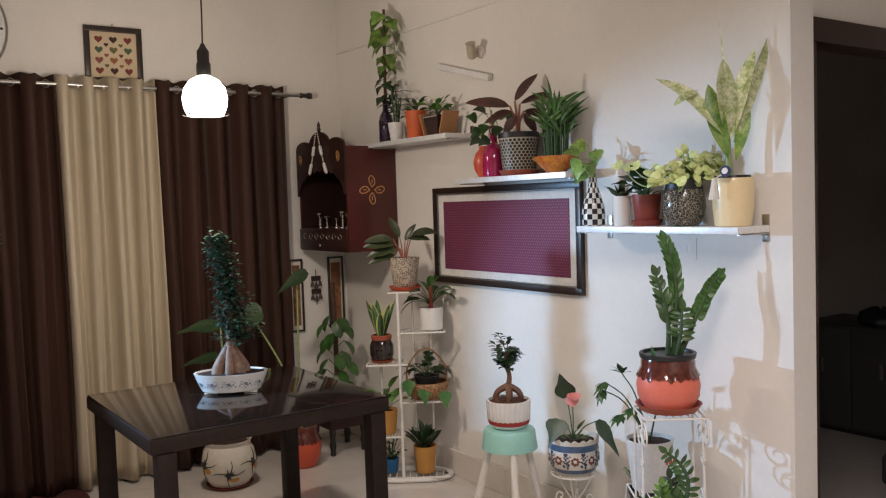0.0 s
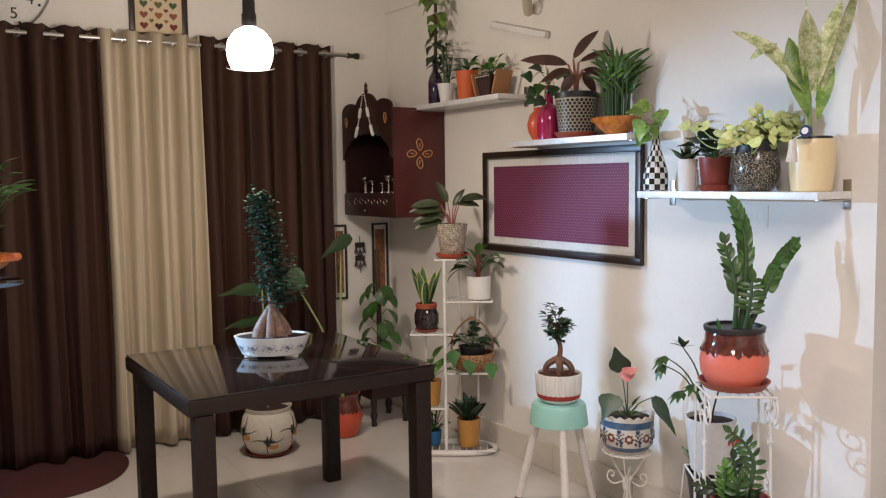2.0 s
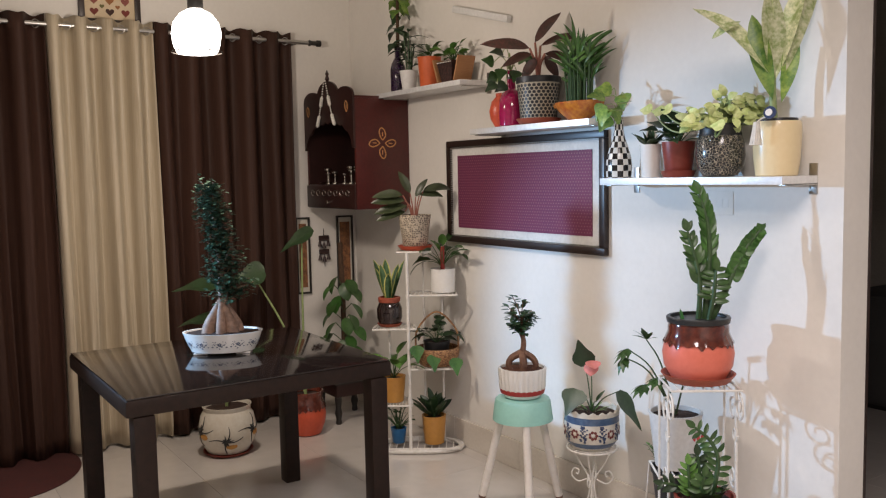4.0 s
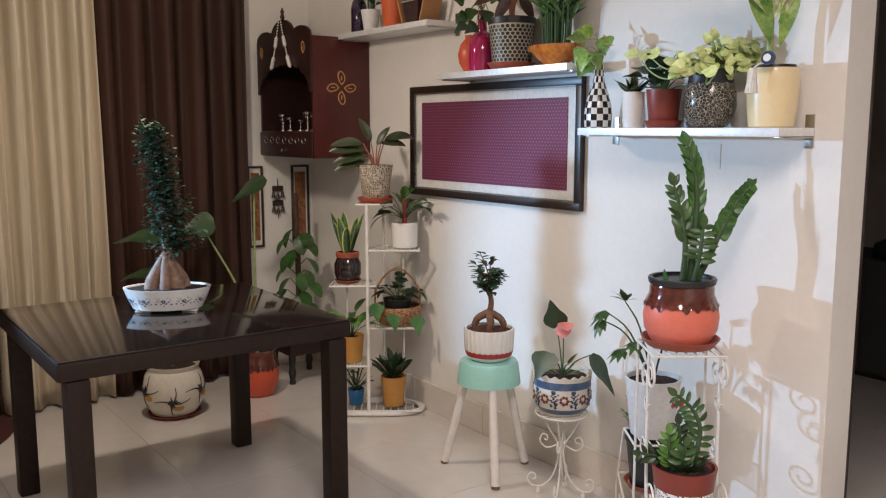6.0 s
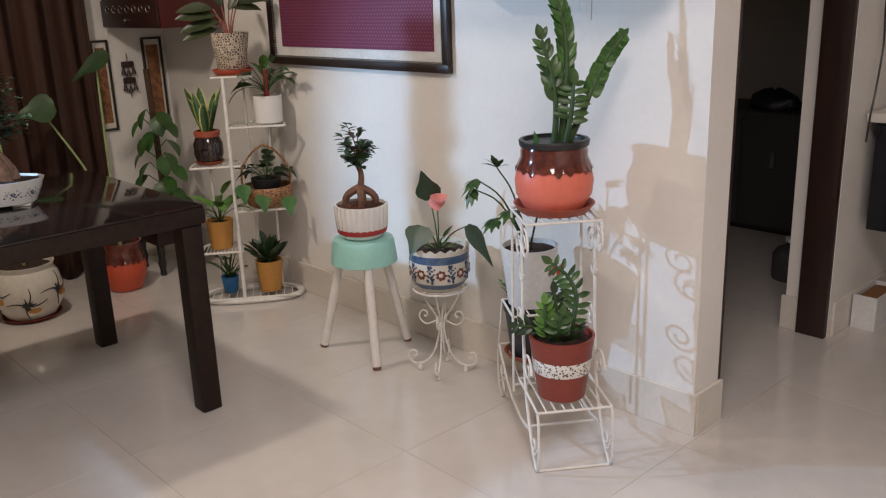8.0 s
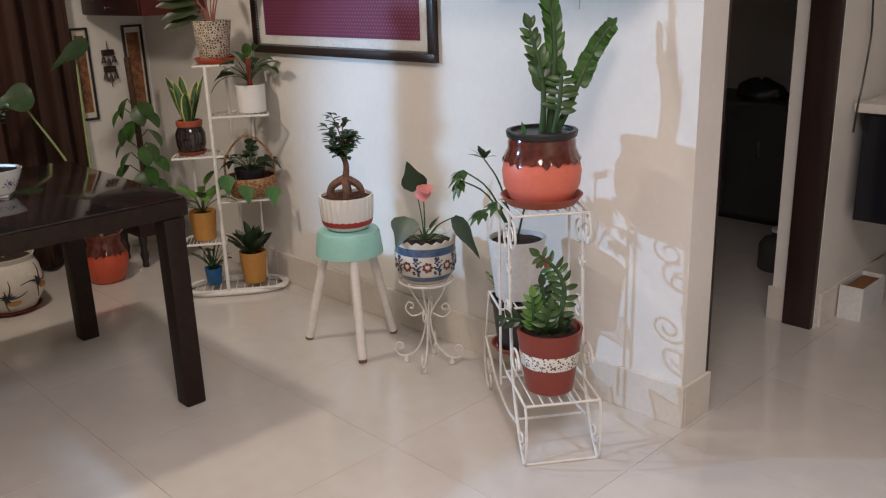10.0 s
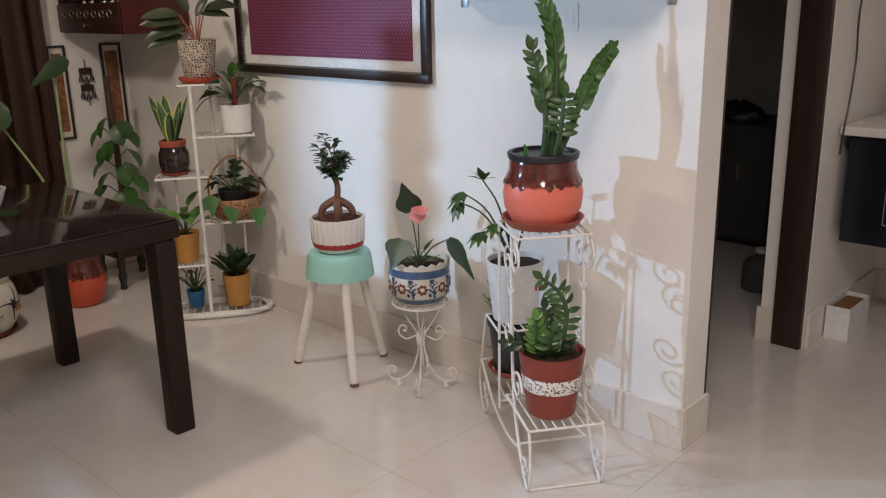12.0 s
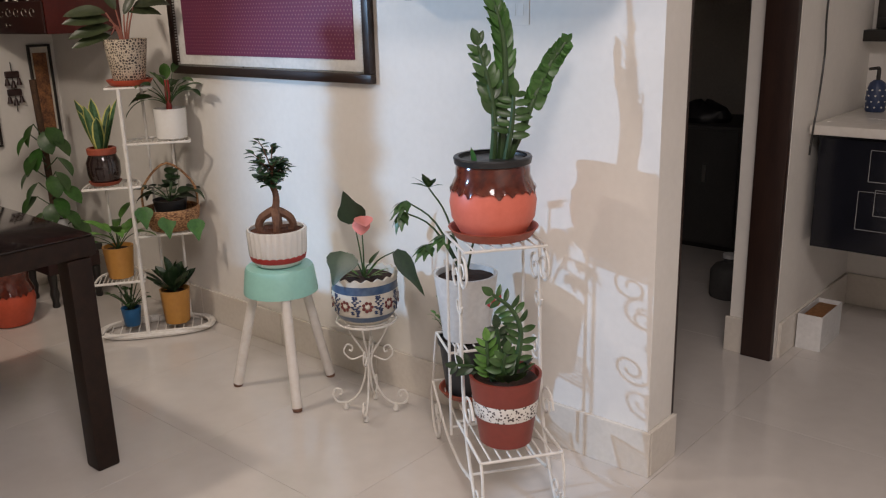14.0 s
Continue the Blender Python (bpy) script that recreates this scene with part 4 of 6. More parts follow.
def plant(at, label, group=SHELF, turn=0.0):
    return thing("potted_plant", at, label, "plant", group, turn)


p = plant((0.80, -0.11, S1), "pothos climbing a stick from a purple glass bottle")
part("bottle", turned([(0.040, 0), (0.044, 0.006), (0.045, 0.13), (0.038, 0.165), (0.018, 0.20), (0.016, 0.245), (0.020, 0.25), (0.020, 0.262), (0.012, 0.262)], 32), M["purple_glass"], p)
part("stake", tubed([(0, 0, 0.10), (0.004, 0.004, 0.5), (0.012, 0.006, 0.82)], 0.011, 0.008, 8), M["moss"], p)
vine = bmesh.new()
rnd = random.Random(4)
for i in range(26):
    z = 0.24 + 0.56 * (i / 25) ** 1.0
    a = 2.4 * i
    out = Vector((math.cos(a), math.sin(a) * 0.7, 0))
    start = Vector((0.008, 0.004, z))
    tip = start + out * rnd.uniform(0.02, 0.05) + Vector((0, 0, rnd.uniform(-0.02, 0.04)))
    tube(vine, [start, tip], 0.0022, n=5)
    big = 0.075 + 0.045 * (i > 12)
    one_leaf(p, M["leaf_pothos"] if i > 9 else M["leaf_dark"], tip, out + Vector((0, 0, -0.5)), big * rnd.uniform(0.8, 1.15), big * 0.75, "heart", 0.6, 0.15, rnd.uniform(-0.6, 0.6))
part("vine", vine, M["stem"], p)

p = plant((0.945, -0.125, S1), "dark leafy bamboo in a small white pot")
pot(p, [(0.034, 0), (0.037, 0.003), (0.052, 0.105), (0.053, 0.11)], M["white_plastic"])
soil(p, 0.045, 0.095)
bm = bmesh.new()
for i in range(7):
    a = i * 2.4
    top = Vector((0.035 * math.cos(a), 0.03 * math.sin(a), 0.24 + 0.04 * (i % 3)))
    tube(bm, [(0.012 * math.cos(a), 0.012 * math.sin(a), 0.09), top], 0.005, 0.004, 6)
    for k in range(4):
        b = a + k * 1.7
        one_leaf(p, M["leaf_dark"], top - Vector((0, 0, 0.035 * k)), (math.cos(b), math.sin(b) * 0.7, 0.45), 0.13, 0.028, "lance", 1.0, 0.2)
part("stem", bm, M["stem"], p)

p = plant((1.155, -0.12, S1), "small green plant in a plain orange pot")
pot(p, [(0.050, 0), (0.052, 0.003), (0.064, 0.155), (0.066, 0.16)], M["orange_tub"])
soil(p, 0.056, 0.14)
rosette(p, (0, 0, 0.14), 14, 0.085, 0.028, "lance", M["leaf"], (0.03, 0.10), (5, 50), 0.7, seed=12)

p = plant((1.39, -0.12, S1), "bright small-leaved plant in a dark woven boat basket with tan ends")
bm = bmesh.new()
for x0, x1, z0, z1 in ((-0.062, 0.062, 0.0, 0.11),):
    v = [bm.verts.new(q) for q in ((-0.045, -0.045, 0), (0.045, -0.045, 0), (0.045, 0.045, 0), (-0.045, 0.045, 0), (-0.072, -0.06, 0.11), (0.072, -0.06, 0.11), (0.072, 0.06, 0.11), (-0.072, 0.06, 0.11))]
    for f in ((3, 2, 1, 0), (0, 1, 5, 4), (1, 2, 6, 5), (2, 3, 7, 6), (3, 0, 4, 7), (4, 5, 6, 7)):
        bm.faces.new([v[i] for i in f])
part("basket", bm, M["dark_wicker"], p, smooth=False)
for s in (-1, 1):
    part("end_board", boxed((-0.006, -0.055, 0.0), (0.006, 0.055, 0.13), 0.004), M["tan_wood"], p, "tan wooden end board").matrix_local = pose(s * 0.075, 0, 0.006, 0, s * 20, 0)
bm = bmesh.new()
for i in range(9):
    bmesh.ops.create_icosphere(bm, subdivisions=1, radius=0.004, matrix=Matrix.Translation((-0.06 + i * 0.015, -0.062, 0.103)))
part("stitching", bm, M["bead"], p)
soil(p, 0.058, 0.108)
rosette(p, (0, 0, 0.11), 20, 0.06, 0.036, "oval", M["leaf_bright"], (0.03, 0.10), (5, 65), 0.6, seed=21)

# ---------- plants on the middle shelf ----------
v = thing("vase", (1.795, -0.115, S2), "round coral and amber vase behind the pink bottle", "vase")
part("body", turned(pot_profile([(0.032, 0), (0.055, 0.04), (0.062, 0.08), (0.050, 0.125), (0.028, 0.15), (0.030, 0.165)], 0.005), 32), M["orange_red"], v)
p = plant((1.885, -0.125, S2), "pothos trailing from a magenta glass bottle with a dark neck")
part("bottle", turned([(0.050, 0), (0.058, 0.005), (0.061, 0.07), (0.058, 0.125), (0.044, 0.158), (0.022, 0.176), (0.018, 0.25), (0.022, 0.255), (0.021, 0.265), (0.012, 0.265)], 32), M["magenta_glass"], p)
part("neck_band", turned([(0.0215, 0.178), (0.0195, 0.20), (0.0195, 0.235), (0.0195, 0.248)], 24), M["dark_glaze"], p, "dark brown neck band")
bm = bmesh.new()
rnd = random.Random(7)
for i, (dx, dz) in enumerate(((-0.05, 0.345), (0.045, 0.305), (-0.085, 0.245), (-0.035, 0.20), (-0.105, 0.30), (0.085, 0.30), (-0.015, 0.315), (-0.06, 0.27), (0.03, 0.26), (-0.09, 0.20))):
    tip = across(dx * 0.8, -0.03 - 0.03 * rnd.random(), dz)
    tube(bm, [(0, 0, 0.262), across(dx * 0.4, -0.02, max(dz, 0.26) + 0.03), tip], 0.0022, n=5, steps=3)
    one_leaf(p, M["leaf_dark"] if i % 3 == 0 else M["leaf"], tip, across(dx * 6 + rnd.uniform(-0.4, 0.4), -0.35, -0.4 + (dz > 0.28) * 0.5), 0.07, 0.052, "heart", 0.5, 0.15, rnd.uniform(-0.5, 0.5), up=FACE)
part("stem", bm, M["pale_stem"], p)

p = plant((2.075, -0.115, S2), "bronze-red aglaonema in a black honeycomb pot")
saucer(p, 0.103, M["terracotta"])
pot(p, [(0.079, 0.008), (0.083, 0.012), (0.099, 0.185)], M["beige"], label="black pot with a cream honeycomb pattern")
hexes = bmesh.new()
for row in range(11):
    z0 = 0.020 + 0.0152 * row
    for i in range(28):
        a0 = 2 * math.pi * (i + 0.5 * (row % 2)) / 28
        ring = []
        for k in range(6):
            b0 = math.pi / 3 * k + math.pi / 6
            zz0 = z0 + 0.0080 * math.sin(b0)
            r0 = 0.0837 + 0.016 * (zz0 - 0.012) / 0.173
            a1 = a0 + 0.0088 * math.cos(b0) / 0.092
            ring.append(hexes.verts.new((r0 * math.cos(a1), r0 * math.sin(a1), zz0)))
        hexes.faces.new(ring)
tagged(part("hexagon_glaze", hexes, M["black_pot"], p), kind="stuff")
pot(p, [(0.0995, 0.186), (0.103, 0.187), (0.104, 0.212), (0.101, 0.214)], M["black_pot"], name="rim")
soil(p, 0.093, 0.195)
bm = bmesh.new()
for (dx, dz, L, w, wx, wz, dr) in ((-0.04, 0.345, 0.23, 0.066, -0.97, 0.26, 0.5), (-0.03, 0.32, 0.15, 0.055, -0.90, -0.2, 0.5), (-0.015, 0.37, 0.18, 0.060, 0.55, 0.80, 0.35), (0.01, 0.355, 0.235, 0.052, 0.92, 0.40, 0.55), (0.03, 0.32, 0.15, 0.055, 0.85, -0.15, 0.5), (-0.01, 0.30, 0.12, 0.05, -0.5, -0.7, 0.2), (0.03, 0.31, 0.12, 0.05, 0.45, -0.75, 0.2)):
    tip = across(dx, -0.02, dz)
    tube(bm, [(0, 0, 0.19), across(dx * 0.3, -0.005, 0.27), tip], 0.008, 0.005, 6, 4)
    one_leaf(p, M["leaf_red"], tip, across(wx, -0.1, wz), L, w, "oval", dr, 0.2, random.uniform(-0.3, 0.3), 0.03, rows=9, up=FACE)
part("stem", bm, M["red_stem"], p)

p = plant((2.345, -0.11, S2), "tight bundle of lucky bamboo in an amber glazed bowl")
pot(p, [(0.050, 0), (0.055, 0.003), (0.100, 0.034), (0.128, 0.064), (0.134, 0.080)], M["slip_bowl"], sy=0.66, label="amber and red slip-glazed bowl")
part("lug", tubed([(-0.12, 0.02, 0.066), (-0.155, 0.0, 0.076), (-0.12, -0.02, 0.066)], 0.011, n=8), M["slip_bowl"], p)
soil(p, 0.115, 0.062, sy=0.62)
rnd = random.Random(3)
for i in range(38):
    a, r = i * 2.4, 0.062 * math.sqrt(i / 38)
    h = 0.16 + 0.12 * rnd.random()
    b = Vector((r * math.cos(a), r * math.sin(a) * 0.7, 0.05))
    top = b + Vector((r * 0.25 * math.cos(a), r * 0.2 * math.sin(a), h))
    part("stalk", tubed([b, top], 0.0055, 0.004, 6), M["stem"], p)
    for k in range(4):
        ang = a + k * 1.7
        one_leaf(p, M["leaf_bright"] if k == 1 else M["leaf_zz"], top - Vector((0, 0, 0.02 * k)), (1.0 * math.cos(ang), 0.6 * math.sin(ang), 0.8), rnd.uniform(0.08, 0.14), 0.015, "lance", 0.9, 0.25, up=FACE)
for dx, h in ((0.0, 0.34), (-0.07, 0.27), (0.075, 0.26)):
    one_leaf(p, M["leaf"], (dx * 0.6, -0.02, h), (dx * 2, -0.1, 1), 0.13, 0.024, "lance", 0.25, 0.25)

# ---------- plants on the lower shelf ----------
p = plant((2.59, -0.115, S3), "marbled pothos in a black and white checked mosaic bottle")
prof = [(0.050, 0.0), (0.052, 0.003), (0.053, 0.028), (0.0535, 0.052), (0.051, 0.076), (0.046, 0.10), (0.039, 0.124), (0.031, 0.148), (0.024, 0.172), (0.019, 0.196), (0.018, 0.22), (0.020, 0.238)]
bm = bmesh.new()
rows = lathe(bm, prof, 42)
for k, f in enumerate(rows):
    r, c = divmod(k, 42)
    f.material_index = (r + c // 3) % 2
part("bottle", bm, [M["white_tile"], M["black_tile"]], p, "checked mosaic bottle")
bm = bmesh.new()
rnd = random.Random(5)
for i, (dx, dz) in enumerate(((-0.02, 0.36), (-0.03, 0.30), (0.0, 0.33), (0.05, 0.34), (0.07, 0.30), (0.01, 0.28), (0.035, 0.25), (-0.01, 0.255), (0.06, 0.27))):
    tip = Vector((dx, -0.02 - 0.03 * (i % 3), dz))
    tube(bm, [(0, 0, 0.235), (dx * 0.5, -0.01, dz), tip], 0.0022, n=5, steps=3)
    one_leaf(p, M["leaf_pothos"], tip, (dx * 6 - 0.1, -0.4, 0.1 - 0.7 * (i % 2)), 0.078, 0.068, "heart", 0.6, 0.12, rnd.uniform(-0.6, 0.6), up=FACE)
part("stem", bm, M["pale_stem"], p)

p = plant((2.775, -0.125, S3), "small dark succulent in a plain white pot")
pot(p, [(0.034, 0), (0.036, 0.003), (0.0425, 0.125), (0.0435, 0.13)], M["white_ceramic"])
soil(p, 0.036, 0.115)
rosette(p, (0, 0, 0.115), 11, 0.085, 0.03, "lance", M["leaf_dark"], (0.005, 0.02), (10, 55), -0.2, seed=8)

p = plant((2.912, -0.12, S3), "dark round-leaved plant in a rust-red pot and saucer")
saucer(p, 0.066, M["rust_pot"])
pot(p, [(0.048, 0.006), (0.050, 0.009), (0.062, 0.125), (0.063, 0.135)], M["rust_pot"])
soil(p, 0.055, 0.12)
rosette(p, (0, 0, 0.12), 24, 0.07, 0.06, "heart", M["leaf_dark"], (0.03, 0.11), (5, 78), 0.5, seed=15)

p = plant((3.105, -0.115, S3), "lime-leaved trailing plant in a round crackled black pot")
pot(p, [(0.042, 0), (0.061, 0.004), (0.081, 0.035), (0.089, 0.075), (0.086, 0.115), (0.076, 0.148)], M["crackle"], label="round black pot with cream crackle")
pot(p, [(0.0765, 0.1485), (0.073, 0.165), (0.078, 0.186), (0.076, 0.190)], M["black_pot"], name="rim")
soil(p, 0.067, 0.17)
bm = bmesh.new()
rnd = random.Random(31)
for i in range(105):
    u, v = rnd.uniform(-1, 1), rnd.random()
    dx = 0.135 * u + 0.01
    dz = 0.18 + (0.110 + 0.035 * u) * math.sqrt(max(0, 1 - 0.8 * u * u)) * v
    tip = across(dx, -0.07 + 0.11 * v * rnd.random(), dz)
    tube(bm, [across(dx * 0.15, -0.01, 0.165), across(dx * 0.6, -0.03, 0.17 + (dz - 0.17) * 0.9), tip], 0.0026, 0.002, 5, 3)
    way = across(u * 1.1 + rnd.uniform(-0.6, 0.6), -0.3, rnd.uniform(-0.6, 0.6))
    one_leaf(p, M["leaf_lime"], tip, way, rnd.uniform(0.034, 0.054), rnd.uniform(0.024, 0.036), "oval", rnd.uniform(0.6, 1.5), 0.22, rnd.uniform(-0.7, 0.7), 0.03, up=FACE)
for pts in (((-0.03, -0.05, 0.185), (-0.11, -0.085, 0.165), (-0.18, -0.09, 0.19), (-0.25, -0.09, 0.255)), ((0.03, -0.06, 0.18), (0.06, -0.10, 0.14), (0.095, -0.10, 0.175)), ((-0.03, -0.06, 0.18), (-0.12, -0.09, 0.20), (-0.19, -0.09, 0.245)), ((-0.02, -0.05, 0.18), (-0.10, -0.08, 0.23), (-0.16, -0.08, 0.25))):
    tube(bm, pts, 0.0035, 0.0025, 6)
    one_leaf(p, M["leaf_lime"], pts[-1], (-0.8, -0.3, 0.25), 0.06, 0.045, "heart", 0.6, up=FACE)
part("runner", bm, M["pale_stem"], p)

p = plant((3.337, -0.108, S3), "tall cream-speckled dieffenbachia in a pale yellow pot")
pot(p, [(0.066, 0), (0.070, 0.004), (0.077, 0.065), (0.081, 0.15), (0.080, 0.178), (0.077, 0.186)], M["pale_yellow"])
pot(p, [(0.066, 0.15), (0.068, 0.192), (0.0665, 0.196)], M["black_pot"], name="inner_pot", wall=0.004)
soil(p, 0.061, 0.180)
bm = bmesh.new()
tube(bm, [(-0.012, 0, 0.18), (-0.016, -0.005, 0.30), (-0.008, -0.01, 0.42)], 0.013, 0.010, 10)
part("stem", bm, M["pale_stem"], p)
for (dx, dz, wx, wz, L, w, dr, tw) in (
    (-0.02, 0.33, -0.55, 0.84, 0.37, 0.085, 0.6, 0.55),
    (-0.02, 0.26, -0.30, 0.95, 0.30, 0.070, 0.35, -0.45),
    (-0.02, 0.33, -0.04, 1, 0.31, 0.085, 0.15, 0.3),
    (-0.01, 0.33, 0.20, 1, 0.36, 0.066, 0.2, -0.5),
    (0.0, 0.32, 0.36, 0.93, 0.44, 0.046, 0.2, 0.6),
    (0.01, 0.25, 0.18, 1, 0.27, 0.060, 0.3, 0.3),
    (-0.13, 0.525, -0.86, -0.30, 0.11, 0.036, 0.5, 0.3),
):
    base = across(dx, -0.012, dz)
    one_leaf(p, M["leaf_pothos"] if dz < 0.3 else M["leaf_dieff"], base, across(wx, -0.08, wz), L, w, "paddle", dr, 0.3, tw, 0.04, rows=12, up=FACE)
one_leaf(p, M["leaf_dieff"], across(-0.02, -0.01, 0.42), across(-0.05, 0, 1), 0.37, 0.018, "lance", 0.05, 0.4)

ch = thing("evil_eye_charm", (3.355, -0.198, S3 + 0.190), "round blue eye charm with a white tassel", "charm")
part("disc", turned([(0.021, 0), (0.021, 0.008), (0.015, 0.0085)], 24), M["navy"], ch).matrix_local = pose(0.028, -0.01, 0.02, 80, 0, 12)
part("eye", turned([(0.012, 0), (0.012, 0.002), (0.005, 0.0025)], 20), M["white_ceramic"], ch).matrix_local = pose(0.028, -0.019, 0.0215, 80, 0, 12)
part("cord", tubed([(0.02, -0.008, 0.01), across(-0.012, -0.004, 0.004), across(-0.030, -0.004, -0.010)], 0.003, n=6), M["bead"], ch)
bm = bmesh.new()
for i in range(12):
    a = i * 2 * math.pi / 12
    tube(bm, [across(-0.030 + 0.006 * math.cos(a), -0.006 + 0.006 * math.sin(a), -0.008), across(-0.034 + 0.017 * math.cos(a), -0.008 + 0.012 * math.sin(a), -0.085)], 0.0045, 0.005, 5)
part("tassel", bm, M["bead"], ch, "white yarn tassel")

# ---------- tiered plant rack ----------
RP = Vector((1.215, -0.33, 0))
rack = thing("plant_rack", RP, "white metal tiered plant rack with half-round wire shelves", "plant stand")


def tier(z, a0, a1, depth, rounded):
    """A half-round wire shelf in the rack's own plane."""
    bm = bmesh.new()
    mid, half = (a0 + a1) / 2, (a1 - a0) / 2
    loop = []
    for i in range(25):
        t = math.pi * i / 24
        ex = math.copysign(abs(math.cos(t)) ** rounded, math.cos(t))
        loop.append(across(mid + half * ex, 0.0 + depth * math.sin(t) ** 0.7, z))
    tube(bm, loop + [loop[0]], 0.006, n=6, steps=1)
    for k in range(1, 12):
        t = k / 12
        a = a0 + (a1 - a0) * t
        reach = depth * max(0.05, 1 - abs((a - mid) / half) ** (2 / rounded)) ** 0.6
        tube(bm, [across(a, 0.0, z), across(a, reach, z)], 0.0028, n=5)
    return bm


for z, a0, a1, d in ((0.272, -0.20, 0.01, 0.19), (0.473, -0.01, 0.26, 0.2), (0.695, -0.195, 0.04, 0.19), (0.879, -0.01, 0.265, 0.2), (1.115, -0.055, 0.13, 0.19)):
    part("tier", tier(z, a0, a1, d, 0.6), M["white_metal"], rack)
part("tier", tier(0.03, -0.20, 0.27, 0.22, 0.7), M["white_metal"], rack)
bm = bmesh.new()
loop = []
for i in range(41):
    t = 2 * math.pi * i / 40
    ex, ey = math.copysign(abs(math.cos(t)) ** 0.6, math.cos(t)), math.sin(t)
    loop.append(across(0.035 + 0.245 * ex, 0.11 + 0.11 * ey, 0.016))
tube(bm, loop, 0.014, n=8, steps=1)
part("base_rim", bm, M["white_metal"], rack)
for a, b, z1 in ((0.0, 0.0, 1.115), (0.075, 0.19, 1.115), (0.18, 0.17, 0.885), (-0.12, 0.16, 0.70)):
    part("upright", tubed([across(a, b, 0.03), across(a, b, z1)], 0.0095 if b == 0 else 0.007, n=10), M["white_metal"], rack)
RACK = "plants on the tiered rack"


def on_rack(a, b, z, label):
    q = RP + across(a, b, z + 0.0065)
    return plant(q, label, RACK, 55)


p = on_rack(0.042, 0.095, 1.115, "large-leaved prayer plant in a cream lattice pot on a red saucer")
saucer(p, 0.095, M["orange_red"])
pot(p, [(0.062, 0.008), (0.065, 0.011), (0.089, 0.185), (0.090, 0.192)], M["lattice"], label="cream pot with dark lattice")
soil(p, 0.082, 0.17)
bm = bmesh.new()
for (dx, dz, wx, wz, L, dr) in ((0.05, 0.32, 0.9, 0.45, 0.17, 1.2), (0.03, 0.30, 0.95, 0.25, 0.14, 1.0), (-0.05, 0.27, -1, 0.12, 0.19, 0.5), (-0.04, 0.24, -1, -0.05, 0.19, 0.5), (-0.06, 0.30, -0.9, 0.2, 0.18, 0.8), (-0.02, 0.31, -0.35, 0.9, 0.14, 0.6), (-0.05, 0.21, -0.95, -0.15, 0.17, 0.4), (0.01, 0.29, 0.4, 0.8, 0.12, 0.6)):
    tip = Vector((dx, -0.02, dz))
    tube(bm, [(dx * 0.2, 0, 0.17), (dx * 0.5, -0.01, 0.24), tip], 0.0045, 0.003, 6, 4)
    one_leaf(p, M["olive_leaf"], tip, (wx, -0.15, wz), L, L * 0.33, "oval", dr, 0.2, 0, 0.03, rows=9, up=(0, -0.75, 0.65))
part("stem", bm, M["red_stem"], p)

p = on_rack(0.19, 0.10, 0.879, "green and red plant in a white cylinder pot")
pot(p, [(0.064, 0), (0.067, 0.003), (0.070, 0.125), (0.069, 0.13)], M["white_ceramic"])
soil(p, 0.062, 0.115)
part("stalk", tubed([(0, 0, 0.10), (0.0, 0, 0.25)], 0.013, 0.011, 10), M["red_band"], p, "red cane")
rosette(p, (0, 0, 0.14), 13, 0.12, 0.045, "oval", M["leaf"], (0.06, 0.16), (20, 75), 0.8, seed=41)
rosette(p, (0, 0, 0.14), 5, 0.11, 0.05, "oval", M["leaf_bright"], (0.05, 0.13), (10, 50), 0.6, seed=43)

p = on_rack(-0.108, 0.09, 0.695, "yellow-edged snake plant in a dark glazed jar")
saucer(p, 0.068, M["terracotta"], h=0.014)
pot(p, [(0.048, 0.008), (0.058, 0.012), (0.070, 0.05), (0.070, 0.10), (0.056, 0.132)], M["dark_glaze"])
pot(p, [(0.0565, 0.1325), (0.060, 0.136), (0.062, 0.158), (0.056, 0.162)], M["terracotta"], name="rim", label="unglazed terracotta rim")
soil(p, 0.052, 0.14)
rnd = random.Random(6)
for i in range(10):
    a = i * 2.4
    w = Vector((0.42 * math.cos(a), 0.3 * math.sin(a), 1))
    L = rnd.uniform(0.16, 0.26)
    root = Vector((0.015 * math.cos(a), 0.015 * math.sin(a), 0.14))
    tw = rnd.uniform(-0.8, 0.8)
    random.seed(i)
    e = one_leaf(p, M["leaf_edge"], root, w, L, 0.050, "strap", -0.15, 0.5, tw)
    random.seed(i)
    one_leaf(e, M["leaf_snake"], root + Vector((0, -0.0012, 0)), w, L * 0.985, 0.037, "strap", -0.15, 0.5, tw)
    random.seed(i)
    one_leaf(e, M["leaf_snake"], root + Vector((0, 0.0012, 0)), w, L * 0.985, 0.037, "strap", -0.15, 0.5, tw)

p = on_rack(0.150, 0.10, 0.473, "green plant in a round wicker basket with a hoop handle")
pot(p, [(0.088, 0), (0.095, 0.004), (0.120, 0.05), (0.126, 0.090), (0.121, 0.100)], M["wicker"], name="basket", label="tan wicker basket")
part("handle", tubed([(-0.119, 0, 0.085), (-0.105, 0, 0.20), (0, 0, 0.295), (0.105, 0, 0.20), (0.119, 0, 0.085)], 0.0055, n=8), M["wicker"], p)
pot(p, [(0.055, 0.03), (0.075, 0.135)], M["black_pot"], name="inner_pot")
soil(p, 0.066, 0.12)
rosette(p, (0, 0, 0.12), 15, 0.085, 0.055, "heart", M["leaf_dark"], (0.04, 0.13), (5, 75), 0.9, seed=51)
